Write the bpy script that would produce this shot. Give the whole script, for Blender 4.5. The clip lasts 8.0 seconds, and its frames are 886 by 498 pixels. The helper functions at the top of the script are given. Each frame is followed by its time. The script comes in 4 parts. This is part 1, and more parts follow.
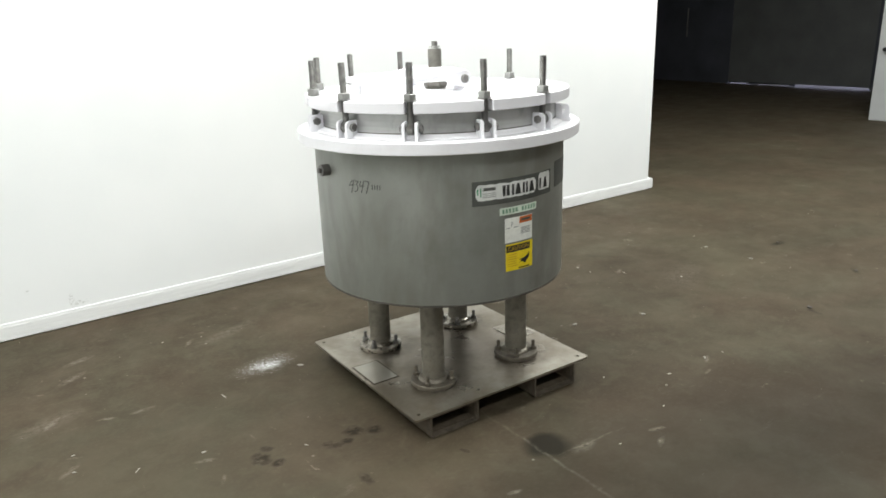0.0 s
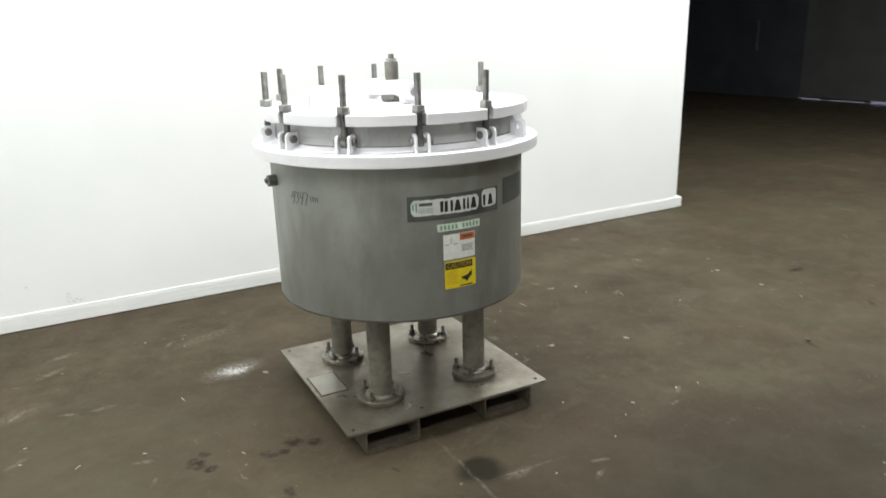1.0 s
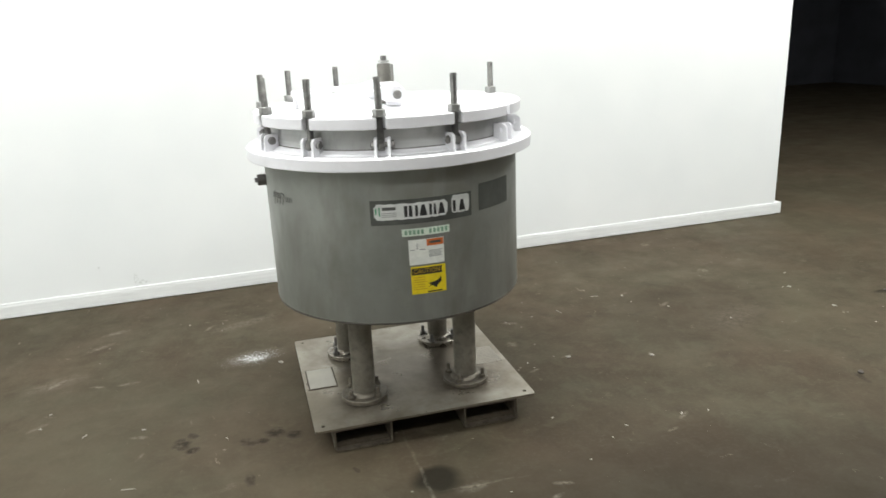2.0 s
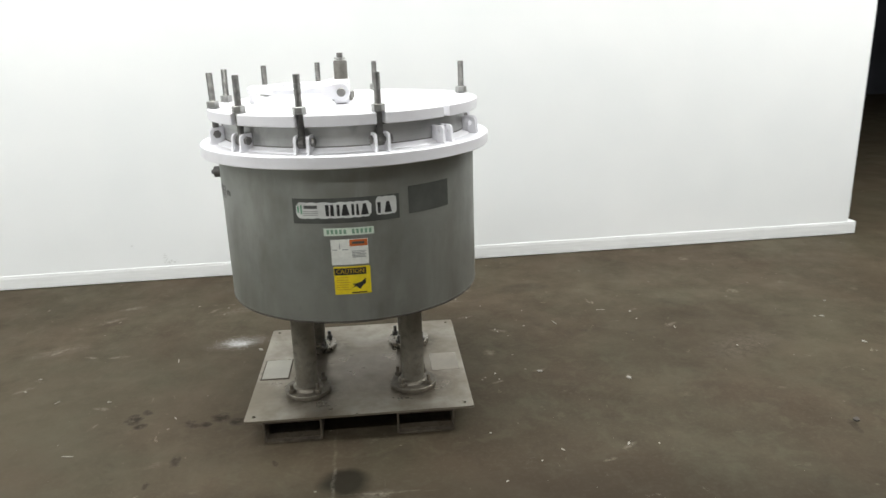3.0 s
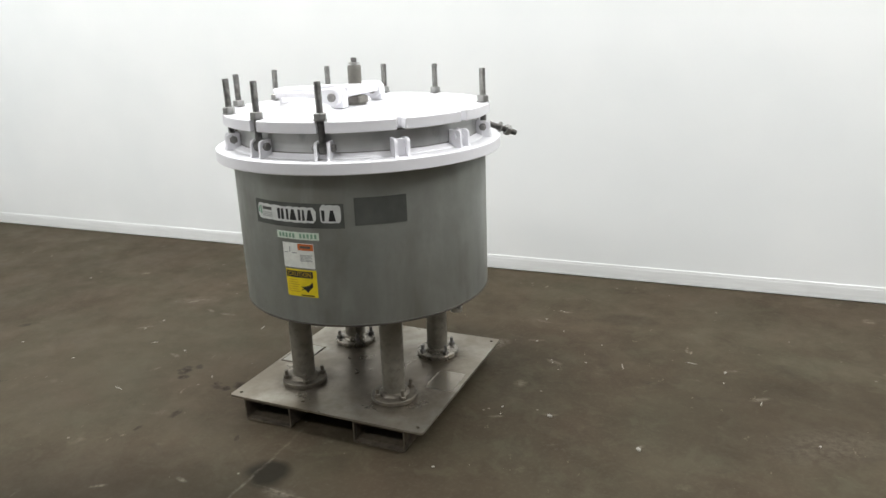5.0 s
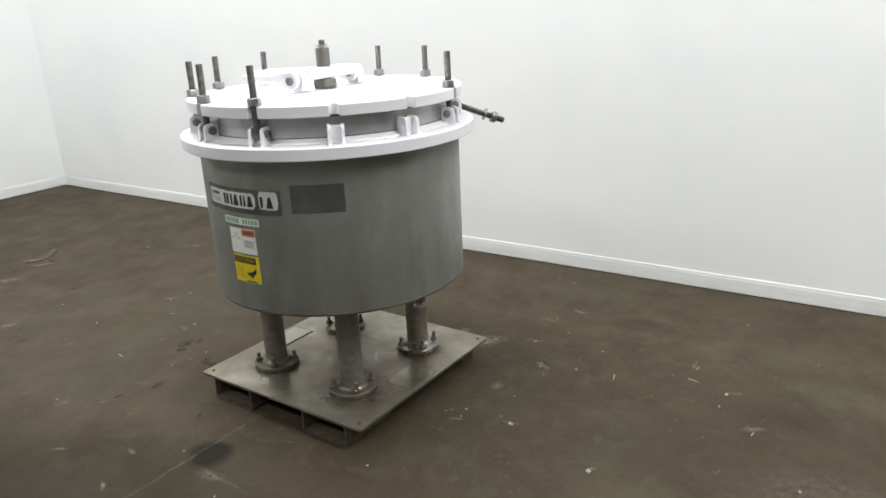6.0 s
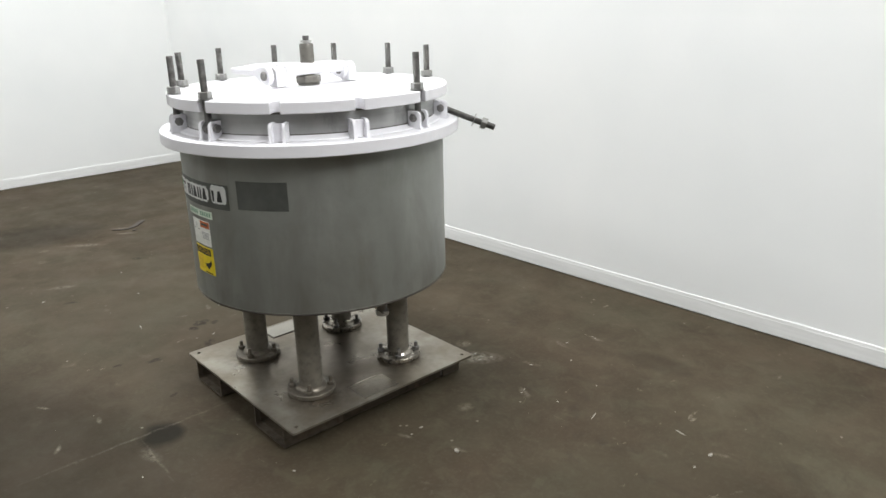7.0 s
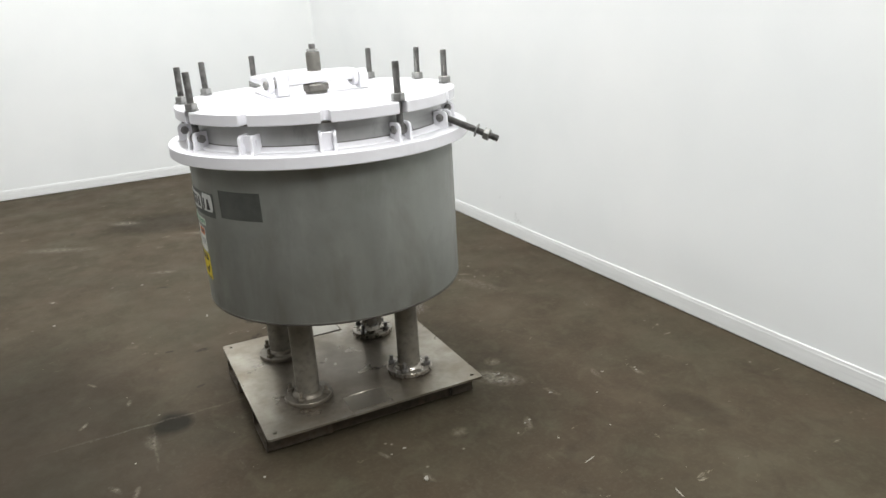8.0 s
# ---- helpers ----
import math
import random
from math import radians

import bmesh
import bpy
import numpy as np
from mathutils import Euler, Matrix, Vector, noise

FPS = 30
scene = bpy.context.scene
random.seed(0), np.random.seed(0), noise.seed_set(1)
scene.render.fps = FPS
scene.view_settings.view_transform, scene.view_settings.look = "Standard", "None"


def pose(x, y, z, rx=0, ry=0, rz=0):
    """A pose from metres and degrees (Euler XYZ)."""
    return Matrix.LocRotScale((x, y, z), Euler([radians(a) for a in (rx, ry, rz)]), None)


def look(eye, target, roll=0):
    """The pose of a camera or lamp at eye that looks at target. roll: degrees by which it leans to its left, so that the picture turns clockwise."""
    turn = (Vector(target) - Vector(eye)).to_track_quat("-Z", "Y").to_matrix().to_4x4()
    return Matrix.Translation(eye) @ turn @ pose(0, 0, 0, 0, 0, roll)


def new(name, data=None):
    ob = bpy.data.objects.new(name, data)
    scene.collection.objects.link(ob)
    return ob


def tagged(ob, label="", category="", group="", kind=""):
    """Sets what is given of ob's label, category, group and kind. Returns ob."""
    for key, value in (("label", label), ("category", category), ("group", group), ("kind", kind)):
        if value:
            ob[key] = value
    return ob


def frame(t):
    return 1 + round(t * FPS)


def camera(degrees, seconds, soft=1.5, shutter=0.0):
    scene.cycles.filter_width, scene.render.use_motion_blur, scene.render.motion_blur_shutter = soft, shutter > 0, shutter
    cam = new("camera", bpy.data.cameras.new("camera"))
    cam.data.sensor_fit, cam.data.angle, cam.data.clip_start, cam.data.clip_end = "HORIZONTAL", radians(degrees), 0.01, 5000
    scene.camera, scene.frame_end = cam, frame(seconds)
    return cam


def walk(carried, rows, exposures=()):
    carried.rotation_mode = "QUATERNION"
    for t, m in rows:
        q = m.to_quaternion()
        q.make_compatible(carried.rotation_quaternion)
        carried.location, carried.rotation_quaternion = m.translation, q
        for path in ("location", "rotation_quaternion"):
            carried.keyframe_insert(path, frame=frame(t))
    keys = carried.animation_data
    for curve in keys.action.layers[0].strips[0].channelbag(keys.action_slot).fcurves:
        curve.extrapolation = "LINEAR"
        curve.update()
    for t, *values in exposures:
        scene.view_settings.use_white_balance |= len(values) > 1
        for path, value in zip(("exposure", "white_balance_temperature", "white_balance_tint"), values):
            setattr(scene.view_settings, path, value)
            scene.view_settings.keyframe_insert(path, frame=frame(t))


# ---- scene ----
cam = camera(62.8, 8.0, shutter=0.4)
PATH = [
    (0, (-0.064, 0.059, 1.614), (1.042, 1.614, 1.014), -1.9),
    (0.3, (0.055, -0.048, 1.606), (1.128, 1.540, 1.037), -1.2),
    (0.5, (0.151, -0.116, 1.631), (1.17, 1.5, 1.042), -1.9),
    (0.7, (0.238, -0.147, 1.605), (1.239, 1.477, 1.010), -1.5),
    (1, (0.401, -0.183, 1.609), (1.342, 1.487, 1.04), -1.5),
    (1.2, (0.517, -0.210, 1.605), (1.376, 1.513, 1.072), -1.7),
    (1.5, (0.685, -0.256, 1.625), (1.455, 1.503, 1.065), -2.2),
    (1.7, (0.830, -0.324, 1.602), (1.508, 1.476, 1.062), -2.0),
    (2, (1.06, -0.417, 1.628), (1.621, 1.414, 1.049), -2.5),
    (2.2, (1.2, -0.449, 1.633), (1.707, 1.393, 1.041), -2.2),
    (3.3, (2.073, -0.522, 1.611), (2.12, 1.39, 1.027), -2.3),
    (3.5, (2.23, -0.529, 1.628), (2.161, 1.358, 0.97), -2.7),
    (3.8, (2.451, -0.482, 1.598), (2.310, 1.416, 0.990), -2.2),
    (4, (2.579, -0.414, 1.61), (2.414, 1.488, 1.016), -0.5),
    (4.2, (2.724, -0.355, 1.63), (2.469, 1.542, 1.052), -0.8),
    (5.3, (3.488, -0.016, 1.659), (2.641, 1.691, 1.051), -2.1),
    (5.5, (3.608, 0.081, 1.626), (2.702, 1.756, 1.013), -2.1),
    (5.8, (3.754, 0.231, 1.641), (2.777, 1.856, 1.010), -1.7),
    (6, (3.876, 0.339, 1.645), (2.825, 1.917, 1.009), -2.6),
    (6.2, (4.014, 0.456, 1.632), (2.866, 1.975, 1.035), -2.4),
    (6.5, (4.203, 0.62, 1.658), (2.945, 2.044, 1.032), -2.3),
    (6.7, (4.284, 0.752, 1.643), (2.979, 2.126, 1.008), -2.5),
    (7, (4.376, 0.959, 1.639), (2.994, 2.256, 1.001), -1.3),
    (7.3, (4.455, 1.156, 1.657), (2.979, 2.342, 1.025), -1.6),
    (7.5, (4.526, 1.311, 1.654), (2.981, 2.412, 1.02), -2.5),
    (7.7, (4.628, 1.496, 1.656), (3.014, 2.493, 1.035), -2.0),
    (8, (4.709, 1.704, 1.67), (3.024, 2.565, 1.022), -3.4),
]
walk(cam, [(t, look(eye, target, roll)) for t, eye, target, roll in PATH], [(0.0, -0.15, 6500, 8.8), (2.0, -0.18, 6500, 9), (3.5, -0.38, 6460, 11.5), (8.0, -0.43, 6450, 12)])


# ---- light ----
world = bpy.data.worlds.new("world")
scene.world = world
world.use_nodes = True
world.node_tree.nodes["Background"].inputs[0].default_value = (0.5, 0.6, 0.8, 1)
world.node_tree.nodes["Background"].inputs[1].default_value = 0.02


def strip_light(x, y, z, length, width, watts, tint=(0.985, 1.0, 0.975)):
    lamp = bpy.data.lights.new("ceiling_or_fill_strip", "AREA")
    lamp.shape, lamp.size, lamp.size_y = "RECTANGLE", length, width
    lamp.energy, lamp.color = watts, tint
    ob = new("ceiling_or_fill_strip", lamp)
    ob.matrix_world = pose(x, y, z)
    return ob


CEILING = 5.2
# last three rows: fill lamps added to lift the east floor and hall
for row_x, row_y, watts in ((-1.8, 2.45, 195), (1.2, 2.45, 178), (4.2, 2.45, 125), (-1.8, -1.8, 135), (1.2, -1.8, 100), (4.2, -1.8, 60), (6.9, 2.9, 370), (8.4, -1.8, 90), (10.4, 5.0, 25)):
    strip_light(row_x, row_y, CEILING - 0.12, 2.4, 0.35, watts)

# ---- materials ----


class Mat:
    """A node material with short calls to add and join nodes."""

    def __init__(self, name, rough=0.5, metal=0.0):
        self.m = bpy.data.materials.new(name)
        self.m.use_nodes = True
        self.t = self.m.node_tree
        self.p = self.t.nodes["Principled BSDF"]
        self.p.inputs["Roughness"].default_value = rough
        self.p.inputs["Metallic"].default_value = metal
        self.at = self.add("ShaderNodeTexCoord").outputs["Object"]

    def add(self, kind, **sets):
        n = self.t.nodes.new(kind)
        for k, v in sets.items():
            setattr(n, k, v)
        return n

    def put(self, value, socket):
        if hasattr(value, "links"):
            self.t.links.new(value, socket)
        else:
            socket.default_value = value

    def scaled(self, sx, sy, sz, vec=None):
        n = self.add("ShaderNodeMapping")
        self.put(vec or self.at, n.inputs["Vector"])
        n.inputs["Scale"].default_value = (sx, sy, sz)
        return n.outputs[0]

    def noise(self, scale, detail=4, rough=0.55, vec=None, distortion=0.0):
        n = self.add("ShaderNodeTexNoise")
        self.put(vec or self.at, n.inputs["Vector"])
        n.inputs["Scale"].default_value = scale
        n.inputs["Detail"].default_value = detail
        n.inputs["Roughness"].default_value = rough
        n.inputs["Distortion"].default_value = distortion
        return n.outputs[0]

    def ramp(self, fac, a, b, low=0.0, high=1.0):
        n = self.add("ShaderNodeMapRange", clamp=True)
        self.put(fac, n.inputs[0])
        for k, v in zip((1, 2, 3, 4), (a, b, low, high)):
            n.inputs[k].default_value = v
        return n.outputs[0]

    def math(self, op, a, b=0.0):
        n = self.add("ShaderNodeMath", operation=op)
        self.put(a, n.inputs[0])
        self.put(b, n.inputs[1])
        return n.outputs[0]

    def mix(self, fac, a, b, blend="MIX"):
        n = self.add("ShaderNodeMix", data_type="RGBA", blend_type=blend)
        self.put(fac, n.inputs[0])
        self.put(a if hasattr(a, "links") else (*a, 1), n.inputs[6])
        self.put(b if hasattr(b, "links") else (*b, 1), n.inputs[7])
        return n.outputs[2]

    def color(self, value):
        self.put(value if hasattr(value, "links") else (*value, 1), self.p.inputs["Base Color"])
        return self

    def rough(self, value):
        self.put(value, self.p.inputs["Roughness"])
        return self

    def bump(self, height, strength=0.2, distance=0.01):
        n = self.add("ShaderNodeBump")
        n.inputs["Strength"].default_value = strength
        n.inputs["Distance"].default_value = distance
        self.put(height, n.inputs["Height"])
        self.put(n.outputs[0], self.p.inputs["Normal"])
        return self

    def spot(self, x, y, rx, ry, turn=0.0, edge=0.35, warp=None):
        """1 inside an upright ellipse with a ragged edge, 0 outside."""
        n = self.add("ShaderNodeMapping", vector_type="TEXTURE")
        self.put(warp or self.at, n.inputs["Vector"])
        n.inputs["Location"].default_value = (x, y, 0)
        n.inputs["Rotation"].default_value = (0, 0, radians(turn))
        n.inputs["Scale"].default_value = (rx, ry, 100)
        d = self.add("ShaderNodeVectorMath", operation="LENGTH")
        self.t.links.new(n.outputs[0], d.inputs[0])
        return self.ramp(d.outputs["Value"], 1.0 - edge, 1.0 + edge, 1.0, 0.0)


def plain(name, rgb, rough=0.5, metal=0.0, vary=0.12, scale=14.0):
    m = Mat(name, rough, metal)
    dark = tuple(c * (1 - vary) for c in rgb)
    light = tuple(min(1.0, c * (1 + vary)) for c in rgb)
    m.color(m.mix(m.ramp(m.noise(scale, 5), 0.3, 0.7), dark, light))
    return m.m


def wall_paint():
    m = Mat("wall_paint", 0.75)
    soft = m.ramp(m.noise(0.9, 3), 0.3, 0.7)
    c = m.mix(soft, (0.79, 0.81, 0.81), (0.855, 0.865, 0.86))
    for x, z, rx, rz in SCUFFS:
        n = m.add("ShaderNodeMapping", vector_type="TEXTURE")
        m.put(m.at, n.inputs["Vector"])
        n.inputs["Location"].default_value = (x, WALL_Y, z)
        n.inputs["Scale"].default_value = (rx, 0.1, rz)
        d = m.add("ShaderNodeVectorMath", operation="LENGTH")
        m.t.links.new(n.outputs[0], d.inputs[0])
        k = m.math("MULTIPLY", m.ramp(d.outputs["Value"], 0.6, 1.2, 1, 0), m.ramp(m.noise(70, 4, 0.7), 0.48, 0.6))
        c = m.mix(m.math("MULTIPLY", k, 0.5), c, (0.42, 0.42, 0.4))
    m.color(c)
    m.bump(m.noise(35, 3), 0.06, 0.003)
    return m.m


def trim_paint():
    m = Mat("trim_paint", 0.55)
    drag = m.noise(5, 5, 0.7, m.scaled(0.5, 0.5, 9))
    c = m.mix(m.ramp(drag, 0.35, 0.65), (0.74, 0.75, 0.745), (0.82, 0.83, 0.825))
    c = m.mix(m.math("MULTIPLY", m.ramp(m.noise(3, 5, 0.7), 0.6, 0.8), 0.4), c, (0.6, 0.6, 0.59))
    m.color(c)
    m.bump(drag, 0.4, 0.003)
    return m.m


def white_enamel(grey_patch=False):
    m = Mat("white_enamel", 0.38)
    grime = m.math("MULTIPLY", m.ramp(m.noise(9, 6, 0.65), 0.52, 0.8), 0.5)
    c = m.mix(grime, (0.775, 0.77, 0.8), (0.63, 0.62, 0.64))
    # one soft-edged grey patch on the lid top, by the yoke arms
    if grey_patch:
        k = m.math("MULTIPLY", m.spot(-0.297, -0.018, 0.08, 0.085, -35, 0.25), m.ramp(m.noise(30, 4, 0.7), 0.3, 0.6, 0.6, 1.0))
        c = m.mix(m.math("MULTIPLY", k, 0.7), c, (0.3, 0.295, 0.285))
    m.color(c)
    m.bump(m.noise(40, 4), 0.1, 0.002)
    return m.m


def tank_steel():
    m = Mat("tank_steel", 0.5, 0.55)
    streak = m.noise(2.6, 4, 0.5, m.scaled(1.9, 1.9, 0.55), 0.3)
    fine = m.noise(18.0, 4, 0.6, m.scaled(5, 5, 0.25))
    blot = m.noise(2.4, 5, 0.6)
    c = m.mix(m.ramp(streak, 0.3, 0.7), (0.272, 0.281, 0.259), (0.362, 0.372, 0.348))
    c = m.mix(m.math("MULTIPLY", m.ramp(fine, 0.5, 0.8), 0.05), c, (0.33, 0.33, 0.32))
    c = m.mix(m.math("MULTIPLY", m.ramp(blot, 0.48, 0.68), 0.5), c, (0.2, 0.208, 0.186))
    c = m.mix(m.math("MULTIPLY", m.ramp(m.noise(6.5, 5, 0.65, None, 0.5), 0.5, 0.7), 0.28), c, (0.3, 0.307, 0.28))
    c = m.mix(m.math("MULTIPLY", m.ramp(m.noise(26, 4, 0.7), 0.55, 0.75), 0.14), c, (0.17, 0.17, 0.15))
    smear = m.math("MULTIPLY", m.ramp(m.noise(2.1, 4, 0.6, m.scaled(1.6, 1.6, 0.7), 0.4), 0.5, 0.66), 0.5)
    c = m.mix(smear, c, (0.18, 0.174, 0.148))
    pale = m.math("MULTIPLY", m.ramp(m.noise(3.3, 5, 0.65, m.scaled(1.8, 1.8, 0.45), 0.3), 0.54, 0.7), 0.5)
    c = m.mix(pale, c, (0.385, 0.392, 0.372))
    m.color(c)
    m.rough(m.ramp(blot, 0.3, 0.7, 0.42, 0.6))
    m.bump(m.noise(6, 3, 0.5, m.scaled(1, 1, 0.3)), 0.15, 0.01)
    return m.m


def neck_steel():
    m = Mat("neck_steel", 0.36, 0.6)
    soft, turned = m.noise(3.4, 4, 0.55), m.noise(6, 4, 0.6, m.scaled(0.6, 0.6, 14))
    c = m.mix(m.ramp(soft, 0.3, 0.7), (0.33, 0.333, 0.325), (0.58, 0.583, 0.575))
    c = m.mix(m.math("MULTIPLY", m.ramp(turned, 0.45, 0.75), 0.25), c, (0.26, 0.262, 0.258))
    c = m.mix(m.math("MULTIPLY", m.ramp(m.noise(8, 5, 0.7, m.scaled(1, 1, 0.5)), 0.58, 0.7), 0.4), c, (0.17, 0.17, 0.162))
    m.color(c)
    m.rough(m.ramp(turned, 0.3, 0.7, 0.28, 0.42))
    return m.m


def worn_steel(name, light, dark, rust=0.35, rough=0.48, metal=0.75):
    m = Mat(name, rough, metal)
    n1, n2 = m.noise(7, 6, 0.62), m.noise(38, 5, 0.6)
    c = m.mix(m.ramp(n1, 0.3, 0.7), dark, light)
    c = m.mix(m.math("MULTIPLY", m.ramp(n2, 0.5, 0.75), 0.5), c, tuple(v * 0.55 for v in dark))
    c = m.mix(m.math("MULTIPLY", m.ramp(m.noise(3.1, 6, 0.7), 0.56, 0.72), rust), c, (0.16, 0.1, 0.055))
    m.color(c)
    m.rough(m.ramp(n2, 0.3, 0.7, rough - 0.1, rough + 0.15))
    m.bump(n2, 0.2, 0.002)
    return m.m


def base_plate_steel():
    m = Mat("plate_steel", 0.36, 0.8)
    wide, mid, fine = m.noise(2.6, 4, 0.55, None, 0.5), m.noise(9, 5, 0.6), m.noise(60, 3, 0.6)
    c = m.mix(m.ramp(wide, 0.35, 0.65), (0.21, 0.18, 0.135), (0.41, 0.38, 0.325))
    c = m.mix(m.math("MULTIPLY", m.ramp(mid, 0.45, 0.7), 0.5), c, (0.19, 0.158, 0.115))
    # darker brown middle, with the drum's shade put into the colour
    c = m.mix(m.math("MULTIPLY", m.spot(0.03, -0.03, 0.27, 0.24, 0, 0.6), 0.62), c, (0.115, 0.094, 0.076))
    # rusty rings round the feet, contact shade worked into their tone
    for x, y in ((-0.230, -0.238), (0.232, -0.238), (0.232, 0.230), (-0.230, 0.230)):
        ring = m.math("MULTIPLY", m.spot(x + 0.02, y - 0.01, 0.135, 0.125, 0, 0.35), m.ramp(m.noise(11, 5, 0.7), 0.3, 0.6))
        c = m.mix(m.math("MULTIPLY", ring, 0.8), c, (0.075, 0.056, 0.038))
    c = m.mix(m.math("MULTIPLY", m.ramp(fine, 0.5, 0.8), 0.15), c, (0.12, 0.1, 0.08))
    rust = m.math("MULTIPLY", m.spot(0.27, -0.2, 0.2, 0.15, 20, 0.5), m.ramp(m.noise(7, 5, 0.7), 0.35, 0.62))
    c = m.mix(m.math("MULTIPLY", rust, 0.7), c, (0.12, 0.088, 0.058))
    m.color(c)
    m.rough(m.ramp(mid, 0.3, 0.7, 0.24, 0.42))
    m.bump(fine, 0.1, 0.002)
    return m.m


def threaded_steel():
    m = Mat("threaded_steel", 0.45, 0.8)
    w = m.add("ShaderNodeTexWave", wave_type="BANDS", bands_direction="Z", wave_profile="SIN")
    m.t.links.new(m.at, w.inputs["Vector"])
    w.inputs["Scale"].default_value = 105
    w.inputs["Distortion"].default_value = 0.4
    m.color(m.mix(m.ramp(m.noise(30, 4), 0.35, 0.65), (0.115, 0.112, 0.105), (0.22, 0.216, 0.205)))
    m.bump(w.outputs[1], 0.8, 0.004)
    return m.m


def concrete_floor():
    m = Mat("stained_concrete", 0.5)
    big, mid, fine = m.noise(0.55, 5, 0.6), m.noise(3.2, 6, 0.62), m.noise(55, 4, 0.6)
    c = m.mix(m.ramp(big, 0.3, 0.7), (0.038, 0.03, 0.0198), (0.0575, 0.0472, 0.0315))
    c = m.mix(m.math("MULTIPLY", m.ramp(m.noise(1.5, 6, 0.65, None, 0.4), 0.5, 0.72), 0.42), c, (0.078, 0.066, 0.046))
    c = m.mix(m.math("MULTIPLY", m.ramp(mid, 0.42, 0.72), 0.42), c, (0.029, 0.0225, 0.0155))
    c = m.mix(m.math("MULTIPLY", m.ramp(fine, 0.5, 0.8), 0.35), c, (0.075, 0.065, 0.05))
    c = m.mix(m.math("MULTIPLY", m.ramp(m.noise(7.5, 5, 0.65, None, 0.8), 0.5, 0.68), 0.36), c, (0.07, 0.064, 0.045))
    c = m.mix(m.math("MULTIPLY", m.ramp(m.noise(5.2, 6, 0.7, m.scaled(1, 1, 1, None), 1.0), 0.55, 0.72), 0.34), c, (0.023, 0.0178, 0.0132))
    nick = m.math("MULTIPLY", m.ramp(m.noise(16, 4, 0.75, m.scaled(1, 0.45, 1), 0.5), 0.66, 0.74), m.ramp(m.noise(1.7, 3), 0.47, 0.6))
    c = m.mix(m.math("MULTIPLY", nick, 0.75), c, (0.22, 0.2, 0.16))
    # pale scuffs in broken streaks
    scuff = m.noise(2.6, 6, 0.7, m.scaled(1.0, 2.6, 1), 0.6)
    scuff = m.math("MULTIPLY", m.ramp(scuff, 0.62, 0.74), m.ramp(m.noise(14, 4, 0.7), 0.48, 0.7))
    c = m.mix(m.math("MULTIPLY", scuff, 0.55), c, (0.2, 0.185, 0.16))
    # specks of paint and grit
    v = m.add("ShaderNodeTexVoronoi", feature="F1")
    m.t.links.new(m.at, v.inputs["Vector"])
    v.inputs["Scale"].default_value = 7.0
    speck = m.math("MULTIPLY", m.ramp(v.outputs["Distance"], 0.02, 0.06, 1.0, 0.0), m.ramp(m.noise(2.2, 3), 0.5, 0.62))
    c = m.mix(m.math("MULTIPLY", speck, 0.6), c, (0.42, 0.4, 0.36))
    # soft worn dabs, pale and dark
    for grid, low, tone, amount in ((3.4, 0.5, (0.17, 0.155, 0.118), 0.75), (4.6, 0.55, (0.016, 0.0125, 0.0095), 0.6)):
        d = m.add("ShaderNodeTexVoronoi", feature="F1")
        bent_at = m.mix(0.035, m.at, m.add("ShaderNodeTexNoise").outputs[1], "ADD")
        m.put(bent_at, d.inputs["Vector"])
        d.inputs["Scale"].default_value = grid
        dab = m.math("MULTIPLY", m.ramp(d.outputs["Distance"], 0.03, 0.16, 1.0, 0.0), m.ramp(m.noise(grid * 0.4, 3), low, low + 0.08))
        dab = m.math("MULTIPLY", dab, m.ramp(m.noise(24, 5, 0.75), 0.4, 0.6))
        c = m.mix(m.math("MULTIPLY", dab, amount), c, tone)
    # ragged coordinates for stains
    warp = m.add("ShaderNodeVectorMath", operation="MULTIPLY_ADD")
    n = m.add("ShaderNodeTexNoise")
    m.t.links.new(m.at, n.inputs["Vector"])
    n.inputs["Scale"].default_value = 9
    n.inputs["Detail"].default_value = 6
    m.t.links.new(n.outputs[1], warp.inputs[0])
    warp.inputs[1].default_value = (0.09, 0.09, 0)
    shift = m.add("ShaderNodeVectorMath", operation="SUBTRACT")
    m.t.links.new(m.at, shift.inputs[0])
    shift.inputs[1].default_value = (0.045, 0.045, 0)
    m.t.links.new(shift.outputs[0], warp.inputs[2])
    # a broad paler stretch west of the vessel
    c = m.mix(m.math("MULTIPLY", m.spot(0.5, 2.55, 1.05, 0.62, 20, 0.5, warp.outputs[0]), 0.32), c, (0.072, 0.063, 0.044))
    rnd = random.Random(11)
    smudges = [(x, y, mm / 1000, mm / 2200, rnd.uniform(0, 180), 0.6) for x, y, mm in SMUDGES]
    blotchy = m.ramp(m.noise(26, 4, 0.7), 0.36, 0.54)
    # painted shade, oil stains and smudges share one dark tone
    for x, y, rx, ry, turn, depth in BROAD_SHADE + STAINS + smudges:
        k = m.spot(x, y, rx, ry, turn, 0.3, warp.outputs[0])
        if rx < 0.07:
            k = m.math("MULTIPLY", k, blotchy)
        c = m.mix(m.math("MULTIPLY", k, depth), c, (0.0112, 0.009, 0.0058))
    thin = m.add("ShaderNodeVectorMath", operation="MULTIPLY_ADD")
    m.t.links.new(n.outputs[1], thin.inputs[0])
    thin.inputs[1].default_value = (0.03, 0.03, 0)
    m.t.links.new(m.at, thin.inputs[2])
    rubbed = m.ramp(m.noise(34, 5, 0.75), 0.38, 0.62)
    scrapes = [(x, y, mm / 1000, mm / 3200, rnd.uniform(-30, 70), 0.85) for x, y, mm in SCRAPES]
